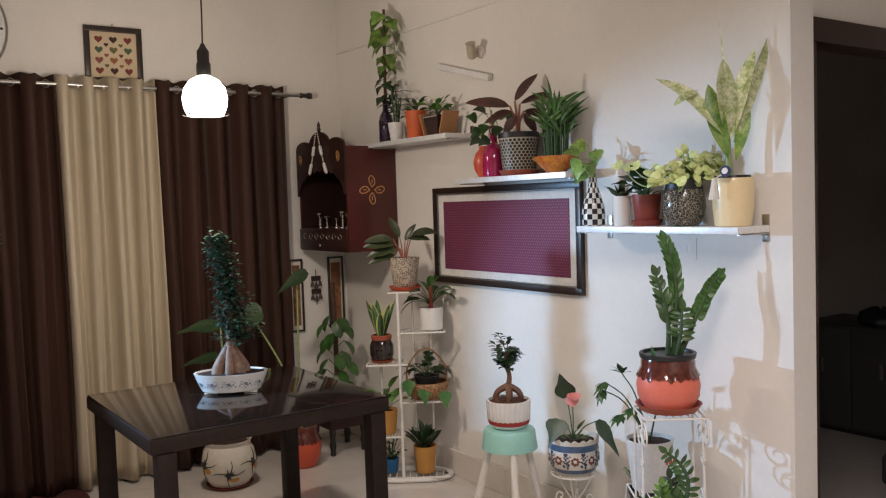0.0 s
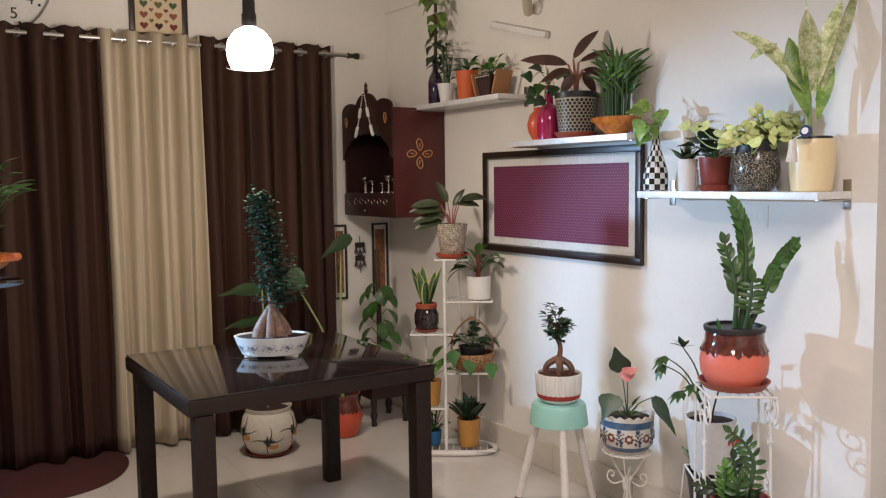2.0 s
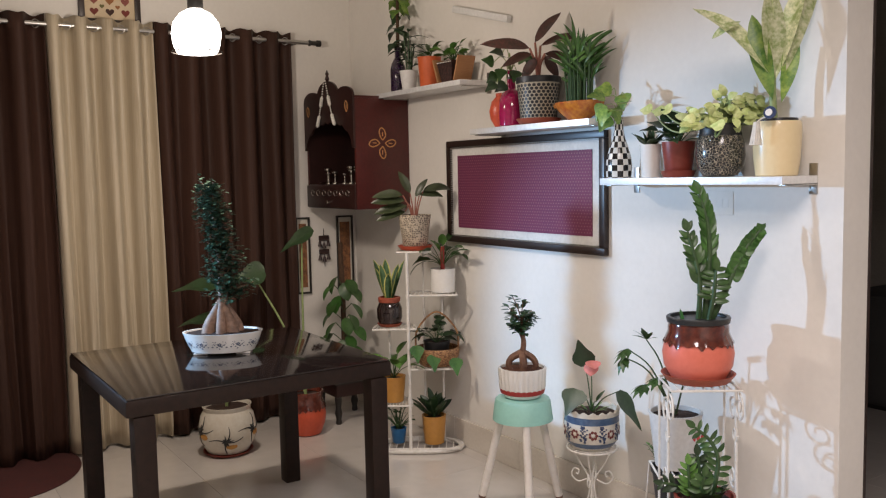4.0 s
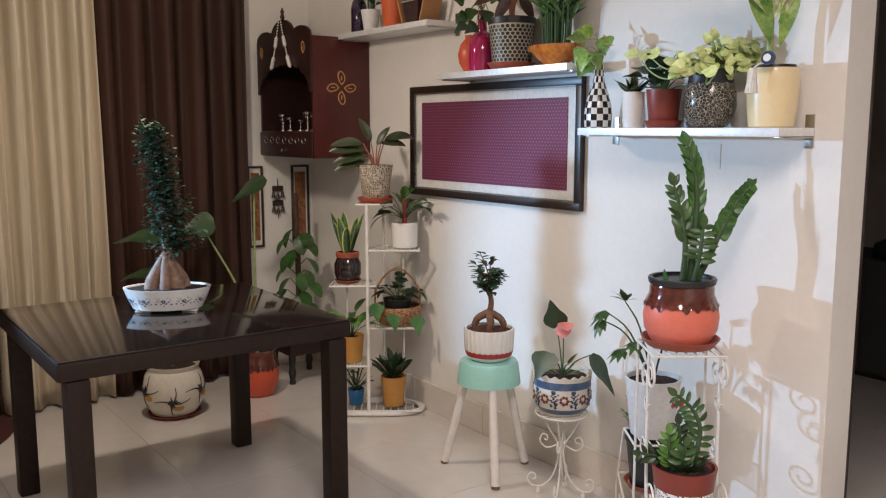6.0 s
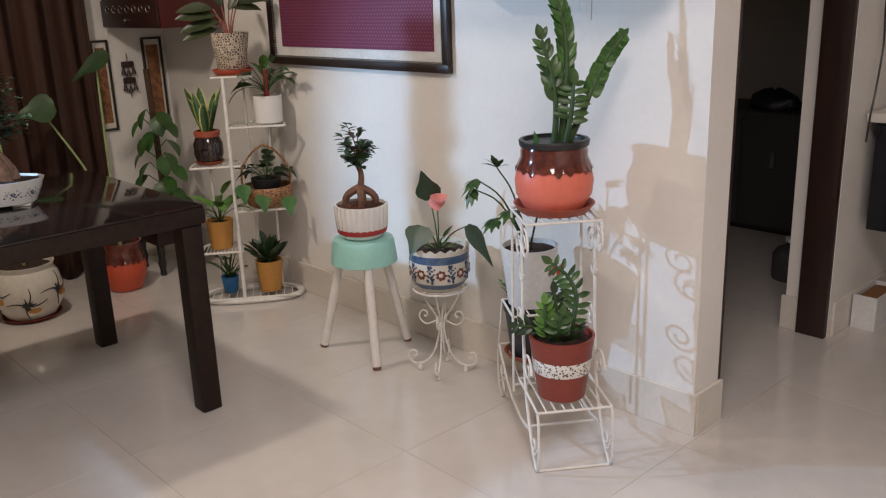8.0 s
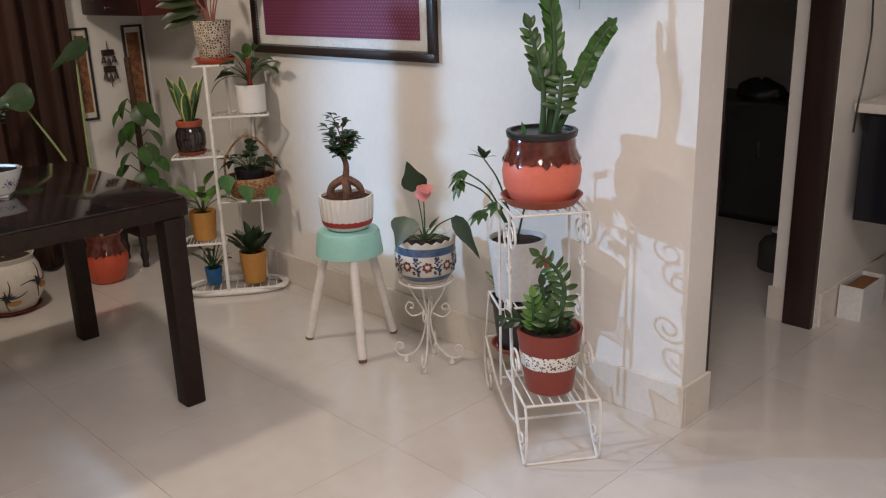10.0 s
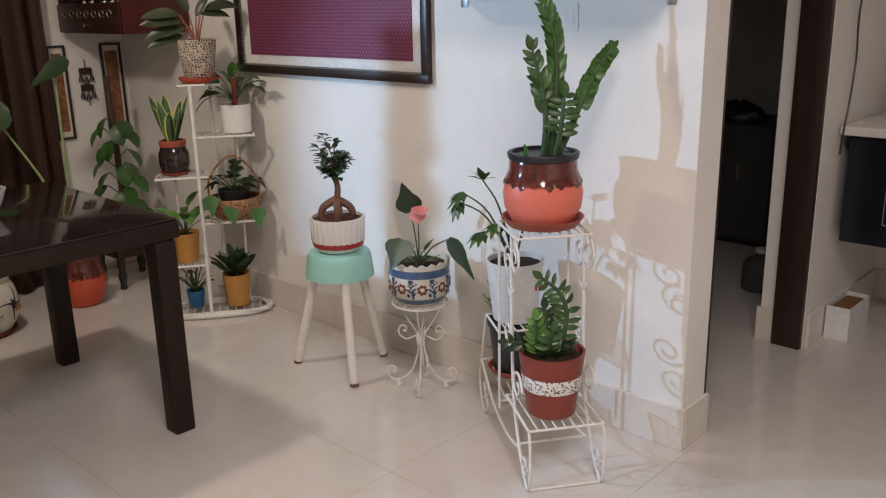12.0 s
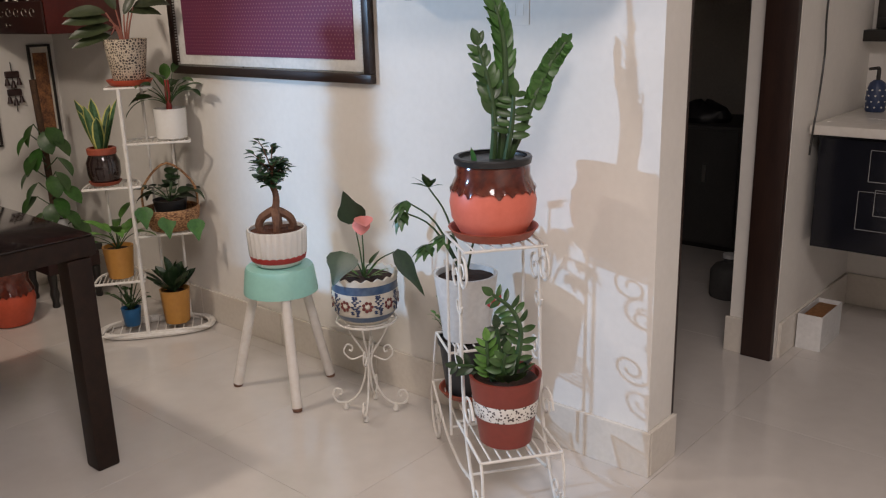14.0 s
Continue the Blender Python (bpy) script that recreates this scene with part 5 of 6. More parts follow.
for dx, dz in ((0.10, -0.03), (-0.02, -0.01), (-0.11, 0.04)):
    one_leaf(p, M["leaf_zz"], (dx, -0.12, dz + 0.09), (0.15, -0.35, -0.8), 0.10, 0.07, "heart", 0.2, 0.15)

p = on_rack(-0.094, 0.09, 0.272, "broad-leaved peace lily in a mustard pot")
pot(p, [(0.050, 0), (0.053, 0.003), (0.066, 0.135), (0.067, 0.142)], M["mustard"])
soil(p, 0.058, 0.125)
rosette(p, (0, 0, 0.125), 13, 0.15, 0.05, "oval", M["leaf_bright"], (0.05, 0.14), (5, 60), 0.7, seed=61, fold=0.3)
p = on_rack(-0.075, 0.11, 0.03, "fine-leaved herb in a small blue pot")
pot(p, [(0.032, 0), (0.034, 0.002), (0.044, 0.08), (0.045, 0.085)], M["blue_pot"])
soil(p, 0.038, 0.07)
rosette(p, (0, 0, 0.07), 46, 0.026, 0.018, "oval", M["leaf"], (0.04, 0.14), (5, 65), 0.6, seed=71, joined=True)
p = on_rack(0.125, 0.10, 0.03, "dark whorled haworthia in a mustard pot")
pot(p, [(0.052, 0), (0.055, 0.003), (0.067, 0.15), (0.068, 0.158)], M["mustard"])
soil(p, 0.06, 0.14)
rosette(p, (0, 0, 0.135), 24, 0.115, 0.048, "paddle", M["leaf_dark"], (0.01, 0.06), (0, 45), -0.3, seed=81, fold=0.5)

# ---------- stool with bonsai ----------
st = thing("stool", (2.125, -0.27, 0), "three-legged stool with a mint seat and white tapered legs", "stool")
part("seat", turned([(0.128, 0.397), (0.139, 0.400), (0.138, 0.41), (0.128, 0.486), (0.122, 0.498), (0.10, 0.502)], 48), M["mint"], st)
for fx, fy in ((-0.168, -0.115), (0.19, -0.116), (0.051, 0.17)):
    lg = part("leg", tubed([(fx * 0.52, fy * 0.52, 0.396), (fx, fy, 0.012)], 0.0185, 0.0185, 14), M["white_wood"], st)
    part("foot", tubed([(fx, fy, 0.0115), (fx * 1.012, fy * 1.012, 0.0)], 0.0185, 0.0165, 14), M["bark"], lg, "worn brown foot")
p = plant((2.125, -0.27, 0.5025), "small ficus bonsai in a fluted white pot with a red band", "bonsai")
flute = lambda a, k, r, z: (r * (1 + (0.022 if 3 <= k <= 4 else 0) * math.cos(26 * a)), z)
pot(p, [(0.070, 0), (0.084, 0.006), (0.092, 0.018), (0.1045, 0.046), (0.109, 0.135), (0.108, 0.140)], M["white_ceramic"], n=156, wave=flute)
part("red_band", turned([(0.0905, 0.0195), (0.1005, 0.024), (0.1055, 0.042), (0.1045, 0.0455)], 60, close=False), M["red_band"], p, "red glazed band")
soil(p, 0.099, 0.128, M["coir"])
bm = bmesh.new()
for dx, dy in ((-0.030, -0.042), (0.030, 0.042), (0.025, -0.02), (-0.02, 0.03)):
    tube(bm, [(dx * 0.9, dy * 0.9, 0.115), (dx * 1.3, dy * 1.15, 0.148), (dx * 1.1, dy * 0.9, 0.178), (dx * 0.45, dy * 0.4, 0.197), (0.0, 0, 0.206)], 0.0125, 0.018, 8)
tube(bm, [(0, 0, 0.195), (0.008, 0.004, 0.255), (-0.004, 0, 0.32), (0.004, 0, 0.38)], 0.0155, 0.006, 8)
part("trunk", bm, M["bark"], p)
br = bmesh.new()
rnd = random.Random(2)
for i in range(15):
    a = 2.4 * i
    z0 = 0.265 + 0.105 * i / 15
    base = Vector((-0.004, 0, z0))
    tip = base + across(0.058 * math.cos(a) - 0.004, 0.055 * math.sin(a), 0.02 + 0.085 * rnd.random())
    tube(br, [base, (base + tip) / 2 + Vector((0, 0, 0.012)), tip], 0.003, 0.0015, 5, 3)
    for k in range(13):
        q = base.lerp(tip, 0.3 + 0.06 * k)
        b = rnd.uniform(0, 6.28)
        one_leaf(p, M["leaf_stool"], q, (math.cos(b), math.sin(b), rnd.uniform(-0.2, 0.8)), rnd.uniform(0.034, 0.046), 0.024, "oval", 0.3, 0.25, rows=4)
part("branch", br, M["bark"], p)

# ---------- scroll stand with anthurium ----------
sc = thing("scroll_plant_stand", (2.522, -0.212, 0), "white wrought wire stand with curled feet", "plant stand")
bm = bmesh.new()
for r in (0.105, 0.075):
    tube(bm, [(r * math.cos(2 * math.pi * i / 36), r * math.sin(2 * math.pi * i / 36), 0.355) for i in range(37)], 0.0045, n=6, steps=1)
for k in range(8):
    a = 2 * math.pi * k / 8
    tube(bm, [(0, 0, 0.355), (0.105 * math.cos(a), 0.105 * math.sin(a), 0.355)], 0.003, n=5)
part("top_ring", bm, M["white_metal"], sc)
for k in range(4):
    a = -0.96 + k * math.pi / 2
    u = Vector((math.cos(a), math.sin(a), 0))

    def at(r, z, u=u):
        return u * r + Vector((0, 0, z))

    lg = part("leg", tubed([at(0.085, 0.352), at(0.055, 0.29), at(0.014, 0.22), at(0.012, 0.16), at(0.035, 0.08), at(0.075, 0.035), at(0.118, 0.030), at(0.138, 0.055), at(0.128, 0.082), at(0.108, 0.080), at(0.105, 0.064), at(0.115, 0.058)], 0.0038, n=6, steps=5), M["white_metal"], sc)
    part("curl", tubed([at(0.020, 0.215), at(0.06, 0.20), at(0.088, 0.225), at(0.078, 0.255), at(0.058, 0.25), at(0.060, 0.232), at(0.070, 0.235)], 0.0032, n=6, steps=5), M["white_metal"], lg)
    part("foot", turned([(0.004, 0), (0.010, 0.003), (0.011, 0.011), (0.007, 0.02), (0.004, 0.03)], 12), M["white_metal"], lg).matrix_local = Matrix.Translation(u * 0.093)

p = plant((2.522, -0.212, 0.3605), "pink anthurium in a cream pot with blue bands and flowers", "", 0)
scallop = lambda a, k, r, z: (r, z + (0.005 * math.cos(18 * a) if k in (5, 6, 7) else 0))
pot(p, [(0.075, 0), (0.086, 0.004), (0.108, 0.035), (0.117, 0.085), (0.113, 0.135), (0.118, 0.168)], M["paper"], n=90, wave=scallop, wall=0.009, label="cream glazed pot with a scalloped rim")
for pr in ([(0.0905, 0.0105), (0.1052, 0.030), (0.1098, 0.037)], [(0.1152, 0.118), (0.1142, 0.134), (0.1165, 0.148)]):
    part("blue_band", turned(pr, 60, close=False), M["blue_band"], p, "blue painted band")


def painted_flower(parent, r, z, a, s, petal, heart_mat):
    bm = bmesh.new()
    c = Vector((r * math.cos(a), r * math.sin(a), z))
    t, u = Vector((-math.sin(a), math.cos(a), 0)), Vector((0, 0, 1))
    n = Vector((math.cos(a), math.sin(a), 0))
    for k in range(7):
        b = 2 * math.pi * k / 7
        q = c + (t * math.cos(b) + u * math.sin(b)) * 0.013 * s - n * 0.0016 * abs(math.cos(b))
        bmesh.ops.create_icosphere(bm, subdivisions=1, radius=0.0065 * s, matrix=Matrix.Translation(q) @ Matrix.Rotation(a, 4, "Z") @ Matrix.Diagonal((0.25, 1, 1, 1)))
    f = part("flower", bm, petal, parent)
    bm = bmesh.new()
    bmesh.ops.create_icosphere(bm, subdivisions=1, radius=0.007 * s, matrix=Matrix.Translation(c + n * 0.0006) @ Matrix.Rotation(a, 4, "Z") @ Matrix.Diagonal((0.3, 1, 1, 1)))
    part("flower_heart", bm, heart_mat, f)


for k in range(9):
    a = 2 * math.pi * k / 9
    painted_flower(p, 0.1172, 0.078, a, 1.1, M["maroon"], M["paper"])
    bm = bmesh.new()
    for j in range(24):
        col, row = j % 2, j // 2
        b = a + math.pi / 9 + (0.09 if col else -0.09) * math.sin(row * 0.9) + 0.05 * math.cos(row * 2.1)
        q = Vector((0.1165 * math.cos(b), 0.1165 * math.sin(b), 0.047 + 0.006 * row))
        bmesh.ops.create_icosphere(bm, subdivisions=1, radius=0.0042, matrix=Matrix.Translation(q) @ Matrix.Rotation(b, 4, "Z") @ Matrix.Diagonal((0.4, 1 + 0.8 * abs(math.sin(j)), 0.9, 1)))
    part("leaf_spray", bm, M["navy"], p)
soil(p, 0.102, 0.148)
bm = bmesh.new()


def stalked(a, b, z, way, L, W, shape, material, dr=0.3, tw=0.0):
    tip = across(a, b, z)
    tube(bm, [(0, 0, 0.145), tip * 0.45 + Vector((0, 0, 0.10)), tip], 0.003, 0.0022, 6, 4)
    one_leaf(p, material, tip, across(*way), L, W, shape, dr, 0.12, tw)


stalked(-0.06, -0.04, 0.255, (-0.55, -0.45, -0.75), 0.125, 0.11, "heart", M["leaf_dark"], 0.2, -0.15)
stalked(0.10, -0.06, 0.25, (0.55, -0.22, -0.85), 0.19, 0.085, "heart", M["leaf_dark"], 0.1, 0.35)
stalked(-0.025, 0.0, 0.345, (-0.25, -0.1, 1.0), 0.13, 0.085, "heart", M["leaf_dark"], 0.2, 0.9)
stalked(0.02, -0.02, 0.20, (0.3, -0.3, 0.8), 0.07, 0.04, "oval", M["leaf_bright"])
for i in range(9):
    an = i * 2.4
    one_leaf(p, M["leaf_bright"], (0.02 * math.cos(an), 0.02 * math.sin(an), 0.15), (math.cos(an), math.sin(an), 0.7), 0.08, 0.012, "lance", 0.5)
tube(bm, [(0, 0, 0.145), across(0.0, -0.01, 0.25), across(-0.003, -0.02, 0.33)], 0.0028, 0.0022, 6, 4)
part("stem", bm, M["stem"], p)
bm = bmesh.new()
leaf(bm, across(-0.003, -0.02, 0.375), across(0.1, -0.9, -0.7), 0.066, 0.066, "oval", -0.5, 0.3)
sp = part("spathe", bm, M["pink"], p, "pink waxy spathe")
sp2 = bmesh.new()
leaf(sp2, across(-0.003, -0.022, 0.373), across(-0.2, -0.7, -0.9), 0.066, 0.062, "oval", 0.4, -0.25)
part("spathe", sp2, M["pink"], p, "pink waxy spathe")

# ---------- wire sleigh stand ----------
SL = Vector((3.367, -0.447, 0))
sleigh = thing("sleigh_plant_stand", SL, "white wire sleigh-shaped plant stand with scrolls", "plant stand")
WX, LX = Vector((0.586, 0.81, 0)), Vector((-0.81, 0.586, 0))


def sl(s, l, z):
    return WX * s + LX * l + Vector((0, 0, z))


def curl(s, l, z, r, turns, d=1, a0=0.0):
    """A flat spiral scroll in the side of the stand."""
    out = []
    n = int(14 * turns)
    for i in range(n + 1):
        t = i / n
        rr, a = r * (1 - 0.75 * t), a0 + d * 2 * math.pi * turns * t
        out.append(sl(s, l + rr * math.cos(a), z + rr * math.sin(a)))
    return out


TZ = 0.772
for s in (-0.118, 0.118):
    side = part("side_rail", tubed([sl(s, 0.09, 0.10), sl(s, 0.25, 0.075), sl(s, 0.42, 0.10), sl(s, 0.60, 0.19)], 0.0045, n=6), M["white_metal"], sleigh)
    part("post", tubed([sl(s, 0.003, 0.006), sl(s, 0.055, 0.055), sl(s, 0.115, 0.14), sl(s, 0.160, 0.26), sl(s, 0.182, 0.45), sl(s, 0.19, TZ - 0.004)], 0.0055, n=8), M["white_metal"], sleigh)
    part("front_leg", tubed([sl(s, -0.01, 0.206), sl(s, -0.022, 0.17), sl(s, -0.026, 0.09), sl(s, -0.018, 0.03), sl(s, 0.0, 0.006)], 0.0045, n=6), M["white_metal"], sleigh)
    part("rear_leg", tubed([sl(s, 0.60, 0.19), sl(s, 0.625, 0.12), sl(s, 0.60, 0.03), sl(s, 0.55, 0.004), sl(s, 0.51, 0.04), sl(s, 0.53, 0.075), sl(s, 0.555, 0.06)], 0.0042, n=6), M["white_metal"], sleigh)
    part("seat_rail", tubed([sl(s, -0.01, 0.21), sl(s, 0.25, 0.21)], 0.0045, n=6), M["white_metal"], sleigh)
    part("top_rail", tubed([sl(s, 0.13, TZ), sl(s, 0.36, TZ)], 0.0045, n=6), M["white_metal"], sleigh)
    part("rear_post", tubed([sl(s, 0.34, 0.12), sl(s, 0.34, TZ - 0.004)], 0.0045, n=6), M["white_metal"], sleigh)
    for l, z, r, tn, d, a0 in ((0.155, 0.705, 0.052, 1.4, 1, 1.6), (0.23, 0.68, 0.045, 1.3, -1, 1.6), (0.225, 0.44, 0.045, 1.5, 1, 3.1), (0.12, 0.30, 0.055, 1.2, -1, 3.1), (0.035, 0.075, 0.035, 1.3, 1, 3.1), (0.52, 0.12, 0.045, 1.3, -1, 0.0), (0.20, 0.60, 0.03, 1.2, 1, 3.1)):
        part("scroll", tubed(curl(s, l, z, r, tn, d, a0), 0.004, n=6, steps=1), M["white_metal"], sleigh)
for l, z in ((0.0, 0.004), (-0.01, 0.21), (0.25, 0.21), (0.165, 0.075), (0.13, TZ), (0.36, TZ), (0.34, 0.395), (0.52, 0.395), (0.60, 0.19), (0.36, 0.135)):
    part("cross_bar", tubed([sl(-0.118, l, z), sl(0.118, l, z)], 0.0042, n=6), M["white_metal"], sleigh)
for s in (-0.118, 0.118):
    part("shelf_rail", tubed([sl(s, 0.34, 0.395), sl(s, 0.52, 0.395)], 0.0042, n=6), M["white_metal"], sleigh)
    part("rear_stay", tubed([sl(s, 0.52, 0.395), sl(s, 0.60, 0.19)], 0.0042, n=6), M["white_metal"], sleigh)
for i in range(1, 8):
    s = -0.118 + 0.236 * i / 8
    for l0, l1, z0, z1 in ((-0.01, 0.25, 0.21, 0.21), (0.13, 0.36, TZ, TZ), (0.34, 0.52, 0.395, 0.395), (0.36, 0.60, 0.135, 0.19)):
        part("slat", tubed([sl(s, l0, z0), sl(s, l1, z1)], 0.003, n=5), M["white_metal"], sleigh)

SG = "plants on the sleigh stand"
zz = plant(SL + sl(0.005, 0.27, TZ + 0.0047), "tall ZZ plant in a coral pot with brown drip glaze", SG)
saucer(zz, 0.128, M["terracotta"], h=0.026)
pot(zz, [(0.072, 0.008), (0.095, 0.014), (0.120, 0.06), (0.125, 0.105), (0.116, 0.150), (0.104, 0.178), (0.102, 0.195)], M["coral"], n=60)


def drip(a, k, r, z):
    return (r, z - (0.019 * (0.5 + 0.5 * math.sin(21 * a + 1.5 * math.sin(3 * a))) ** 1.6 * (0.65 + 0.35 * math.sin(7 * a)) if k == 0 else 0))


part("drip_glaze", turned([(0.1232, 0.145), (0.1178, 0.153), (0.1062, 0.180), (0.1062, 0.200), (0.103, 0.211)], 120, wave=drip, close=False), M["brown_glaze"], zz, "glossy dripping brown glaze")
pot(zz, [(0.101, 0.2115), (0.109, 0.213), (0.112, 0.229), (0.109, 0.233)], M["black_pot"], name="rim", wall=0.012, label="dark grey inner pot rim")
soil(zz, 0.098, 0.215)


def zz_stem(parent, pts, L, n, r0=0.012, material=None, droop=0.3, spread=0.75, first=0.3, broad=0.5, along=0.85, one_side=0.0):
    """A thick stem with facing leaflets in two rows."""
    path = smooth_path(pts, 10)
    part("stem", tubed(pts, r0, 0.005, 8), M["stem"], parent)
    for i in range(n):
        t = first + (1 - first) * i / (n - 1)
        q = path[min(len(path) - 1, int(t * (len(path) - 1)))]
        way = (path[min(len(path) - 1, int(t * (len(path) - 1)) + 1)] - path[max(0, int(t * (len(path) - 1)) - 2)]).normalized()
        side = way.cross(AWAY).normalized() * (1 if i % 2 else -1) - AWAY * random.uniform(-0.15, 0.5)
        size = L * (0.8 + 0.3 * math.sin(math.pi * t)) * (1 - (one_side if i % 2 else 0))
        one_leaf(parent, material or M["leaf_zz"], q, side * spread + way * along, size, size * broad, "oval", droop, 0.25, random.uniform(-0.35, 0.35), up=Vector((0, 0, 0.25)) - AWAY)
    one_leaf(parent, material or M["leaf_zz"], path[-1], way, L * 0.9, L * 0.5, "oval", 0.1, 0.22, up=-AWAY)


random.seed(77)
zz_stem(zz, [across(0.025, 0, 0.21), across(0.03, -0.01, 0.36), across(0.035, -0.01, 0.48), across(0.025, -0.01, 0.58), across(0.0, 0, 0.665)], 0.062, 26, 0.014, None, 0.35, 0.52, 0.25, 0.36, 1.0)
zz_stem(zz, [across(0.0, 0, 0.21), across(0.0, -0.02, 0.32), across(-0.012, -0.02, 0.42), across(-0.042, -0.01, 0.535)], 0.056, 15, 0.011, M["leaf"], 0.5, 0.6, 0.42, 0.42, 0.9)
zz_stem(zz, [across(0.04, 0, 0.21), across(0.085, -0.01, 0.305), across(0.112, -0.01, 0.37), across(0.165, 0.0, 0.47), across(0.215, 0.0, 0.535)], 0.034, 50, 0.013, None, 0.2, 0.85, 0.50, 1.05, 0.5)
zz_stem(zz, [across(0.03, -0.02, 0.21), across(0.045, -0.035, 0.32), across(0.05, -0.04, 0.40)], 0.054, 11, 0.010, M["leaf"], 0.5, 1.0, 0.35, 0.40, 0.25)
one_leaf(zz, M["leaf_zz"], across(-0.07, -0.05, 0.215), across(-0.1, -0.1, 1), 0.055, 0.032, "oval", 0.1)

p = plant(SL + sl(-0.033, 0.455, 0.400), "split-leaf philodendron in a tall white pot with red flowers", SG)
pot(p, [(0.072, 0), (0.075, 0.003), (0.099, 0.20), (0.101, 0.212)], M["white_plastic"])
soil(p, 0.092, 0.195)
tul = bmesh.new()
for k in range(3):
    leaf(tul, across(0.055 + 0.012 * k, -0.074, 0.115), across(-0.25 + 0.25 * k, -0.12, 1), 0.045, 0.015, "oval", 0.0, 0.1, 1.5)
part("painted_tulip", tul, M["red_petal"], p, "red painted tulip")
bm = bmesh.new()
for a, b, z, way in ((-0.13, -0.06, 0.33, (-0.7, -0.4, -0.4)), (-0.185, -0.02, 0.46, (-0.8, -0.3, -0.5)), (-0.11, 0.0, 0.49, (-0.2, -0.3, 0.6)), (-0.20, -0.02, 0.43, (-0.5, -0.3, -0.9)), (-0.08, -0.08, 0.36, (-0.4, -0.5, -0.2)), (0.06, 0.0, 0.33, (0.5, 0.1, 0.6))):
    tip = across(a, b, z)
    tube(bm, [(0, 0, 0.19), tip * 0.5 + Vector((0, 0, 0.15)), tip], 0.004, 0.0026, 6, 4)
    for k in range(5):
        d = Vector(across(*way)).normalized()
        side = d.cross(Vector((0, 0, 1))).normalized()
        t = (k - 2) * 0.5
        one_leaf(p, M["leaf"], tip, d * math.cos(t) + side * math.sin(t), 0.075 * (1 - 0.12 * abs(k - 2)), 0.03, "lance", 0.4, 0.15, lobes=2)
part("stem", bm, M["stem"], p)

p = plant(SL + sl(-0.02, 0.515, 0.185), "feathery fern in a black plastic pot on a red saucer", SG)
saucer(p, 0.092, M["terracotta"], z=-0.012, h=0.02)
pot(p, [(0.066, 0), (0.069, 0.003), (0.088, 0.165), (0.094, 0.17), (0.095, 0.192)], M["black_pot"])
soil(p, 0.08, 0.17)
rosette(p, across(-0.05, 0.0, 0.17), 60, 0.022, 0.012, "oval", M["leaf_bright"], (0.04, 0.15), (0, 35), 0.5, seed=91, joined=True, stem_r=0.001)

p = plant(SL + sl(-0.012, 0.105, 0.2145), "small ZZ plant in a rust-red pot with a white lace band", SG)
pot(p, [(0.071, 0), (0.075, 0.003), (0.094, 0.135), (0.102, 0.195), (0.1035, 0.205)], M["rust_pot"])
part("lace_band", turned([(0.0882, 0.088), (0.0888, 0.088), (0.0955, 0.135), (0.0950, 0.136)], 60, close=False), M["lace"], p, "white lace-patterned band")
soil(p, 0.093, 0.185)
random.seed(21)
zz_stem(p, [across(0.02, 0, 0.19), across(0.035, -0.01, 0.26), across(0.045, 0, 0.33), across(0.02, 0.01, 0.39), across(-0.03, 0.01, 0.435)], 0.047, 20, 0.010, M["leaf"], 0.7, 0.95, 0.12, 0.36, 0.35)
zz_stem(p, [across(-0.04, -0.01, 0.19), across(-0.055, -0.02, 0.24), across(-0.06, -0.02, 0.315)], 0.045, 13, 0.007, M["leaf_bright"], 0.4, 0.8, 0.15, 0.40, 0.75)
zz_stem(p, [across(-0.01, 0.01, 0.19), across(-0.012, 0.01, 0.26), across(-0.02, 0.01, 0.335)], 0.050, 14, 0.007, M["leaf_dark"], 0.7, 0.9, 0.15, 0.46, 0.5)
zz_stem(p, [across(0.0, -0.03, 0.19), across(-0.02, -0.04, 0.235), across(-0.015, -0.05, 0.285)], 0.046, 9, 0.006, M["leaf"], 0.6, 0.9, 0.15, 0.46, 0.5)
zz_stem(p, [across(-0.05, 0.02, 0.19), across(-0.09, 0.01, 0.23), across(-0.14, 0.0, 0.245)], 0.042, 8, 0.005, M["leaf_dark"], 0.5, 0.8, 0.2, 0.42, 0.6)
for k in range(8):
    a = -2.9 + 0.42 * k
    one_leaf(p, M["leaf_dark"] if k % 2 else M["leaf"], across(0.045 * math.cos(a), 0.05 * math.sin(a), 0.195), across(0.45 * math.cos(a), 0.5 * math.sin(a), 0.9), 0.058, 0.044, "oval", 0.5, 0.15, random.uniform(-0.3, 0.3))

# ---------- bonsai on the table ----------
d = thing("bonsai", (1.555, -1.475, 0.7755), "fat-trunked ficus bonsai in an oval blue-flowered dish", "bonsai", turn=62)
pot(d, [(0.115, 0.008), (0.135, 0.012), (0.158, 0.06), (0.168, 0.088), (0.171, 0.095)], M["white_ceramic"], n=64, sy=0.66, wall=0.010, label="white oval dish with blue flower sprays")
for x in (-0.09, 0.09):
    part("dish_foot", boxed((x - 0.03, -0.05, 0), (x + 0.03, 0.05, 0.0085), 0.003), M["white_ceramic"], d)
soil(d, 0.155, 0.090, M["soil"], sy=0.64)
spr = random.Random(8)


def on_dish(b, z):
    r = 0.1525 + (z - 0.048) * 0.36
    return Vector((r * math.cos(b), 0.66 * r * math.sin(b), z))


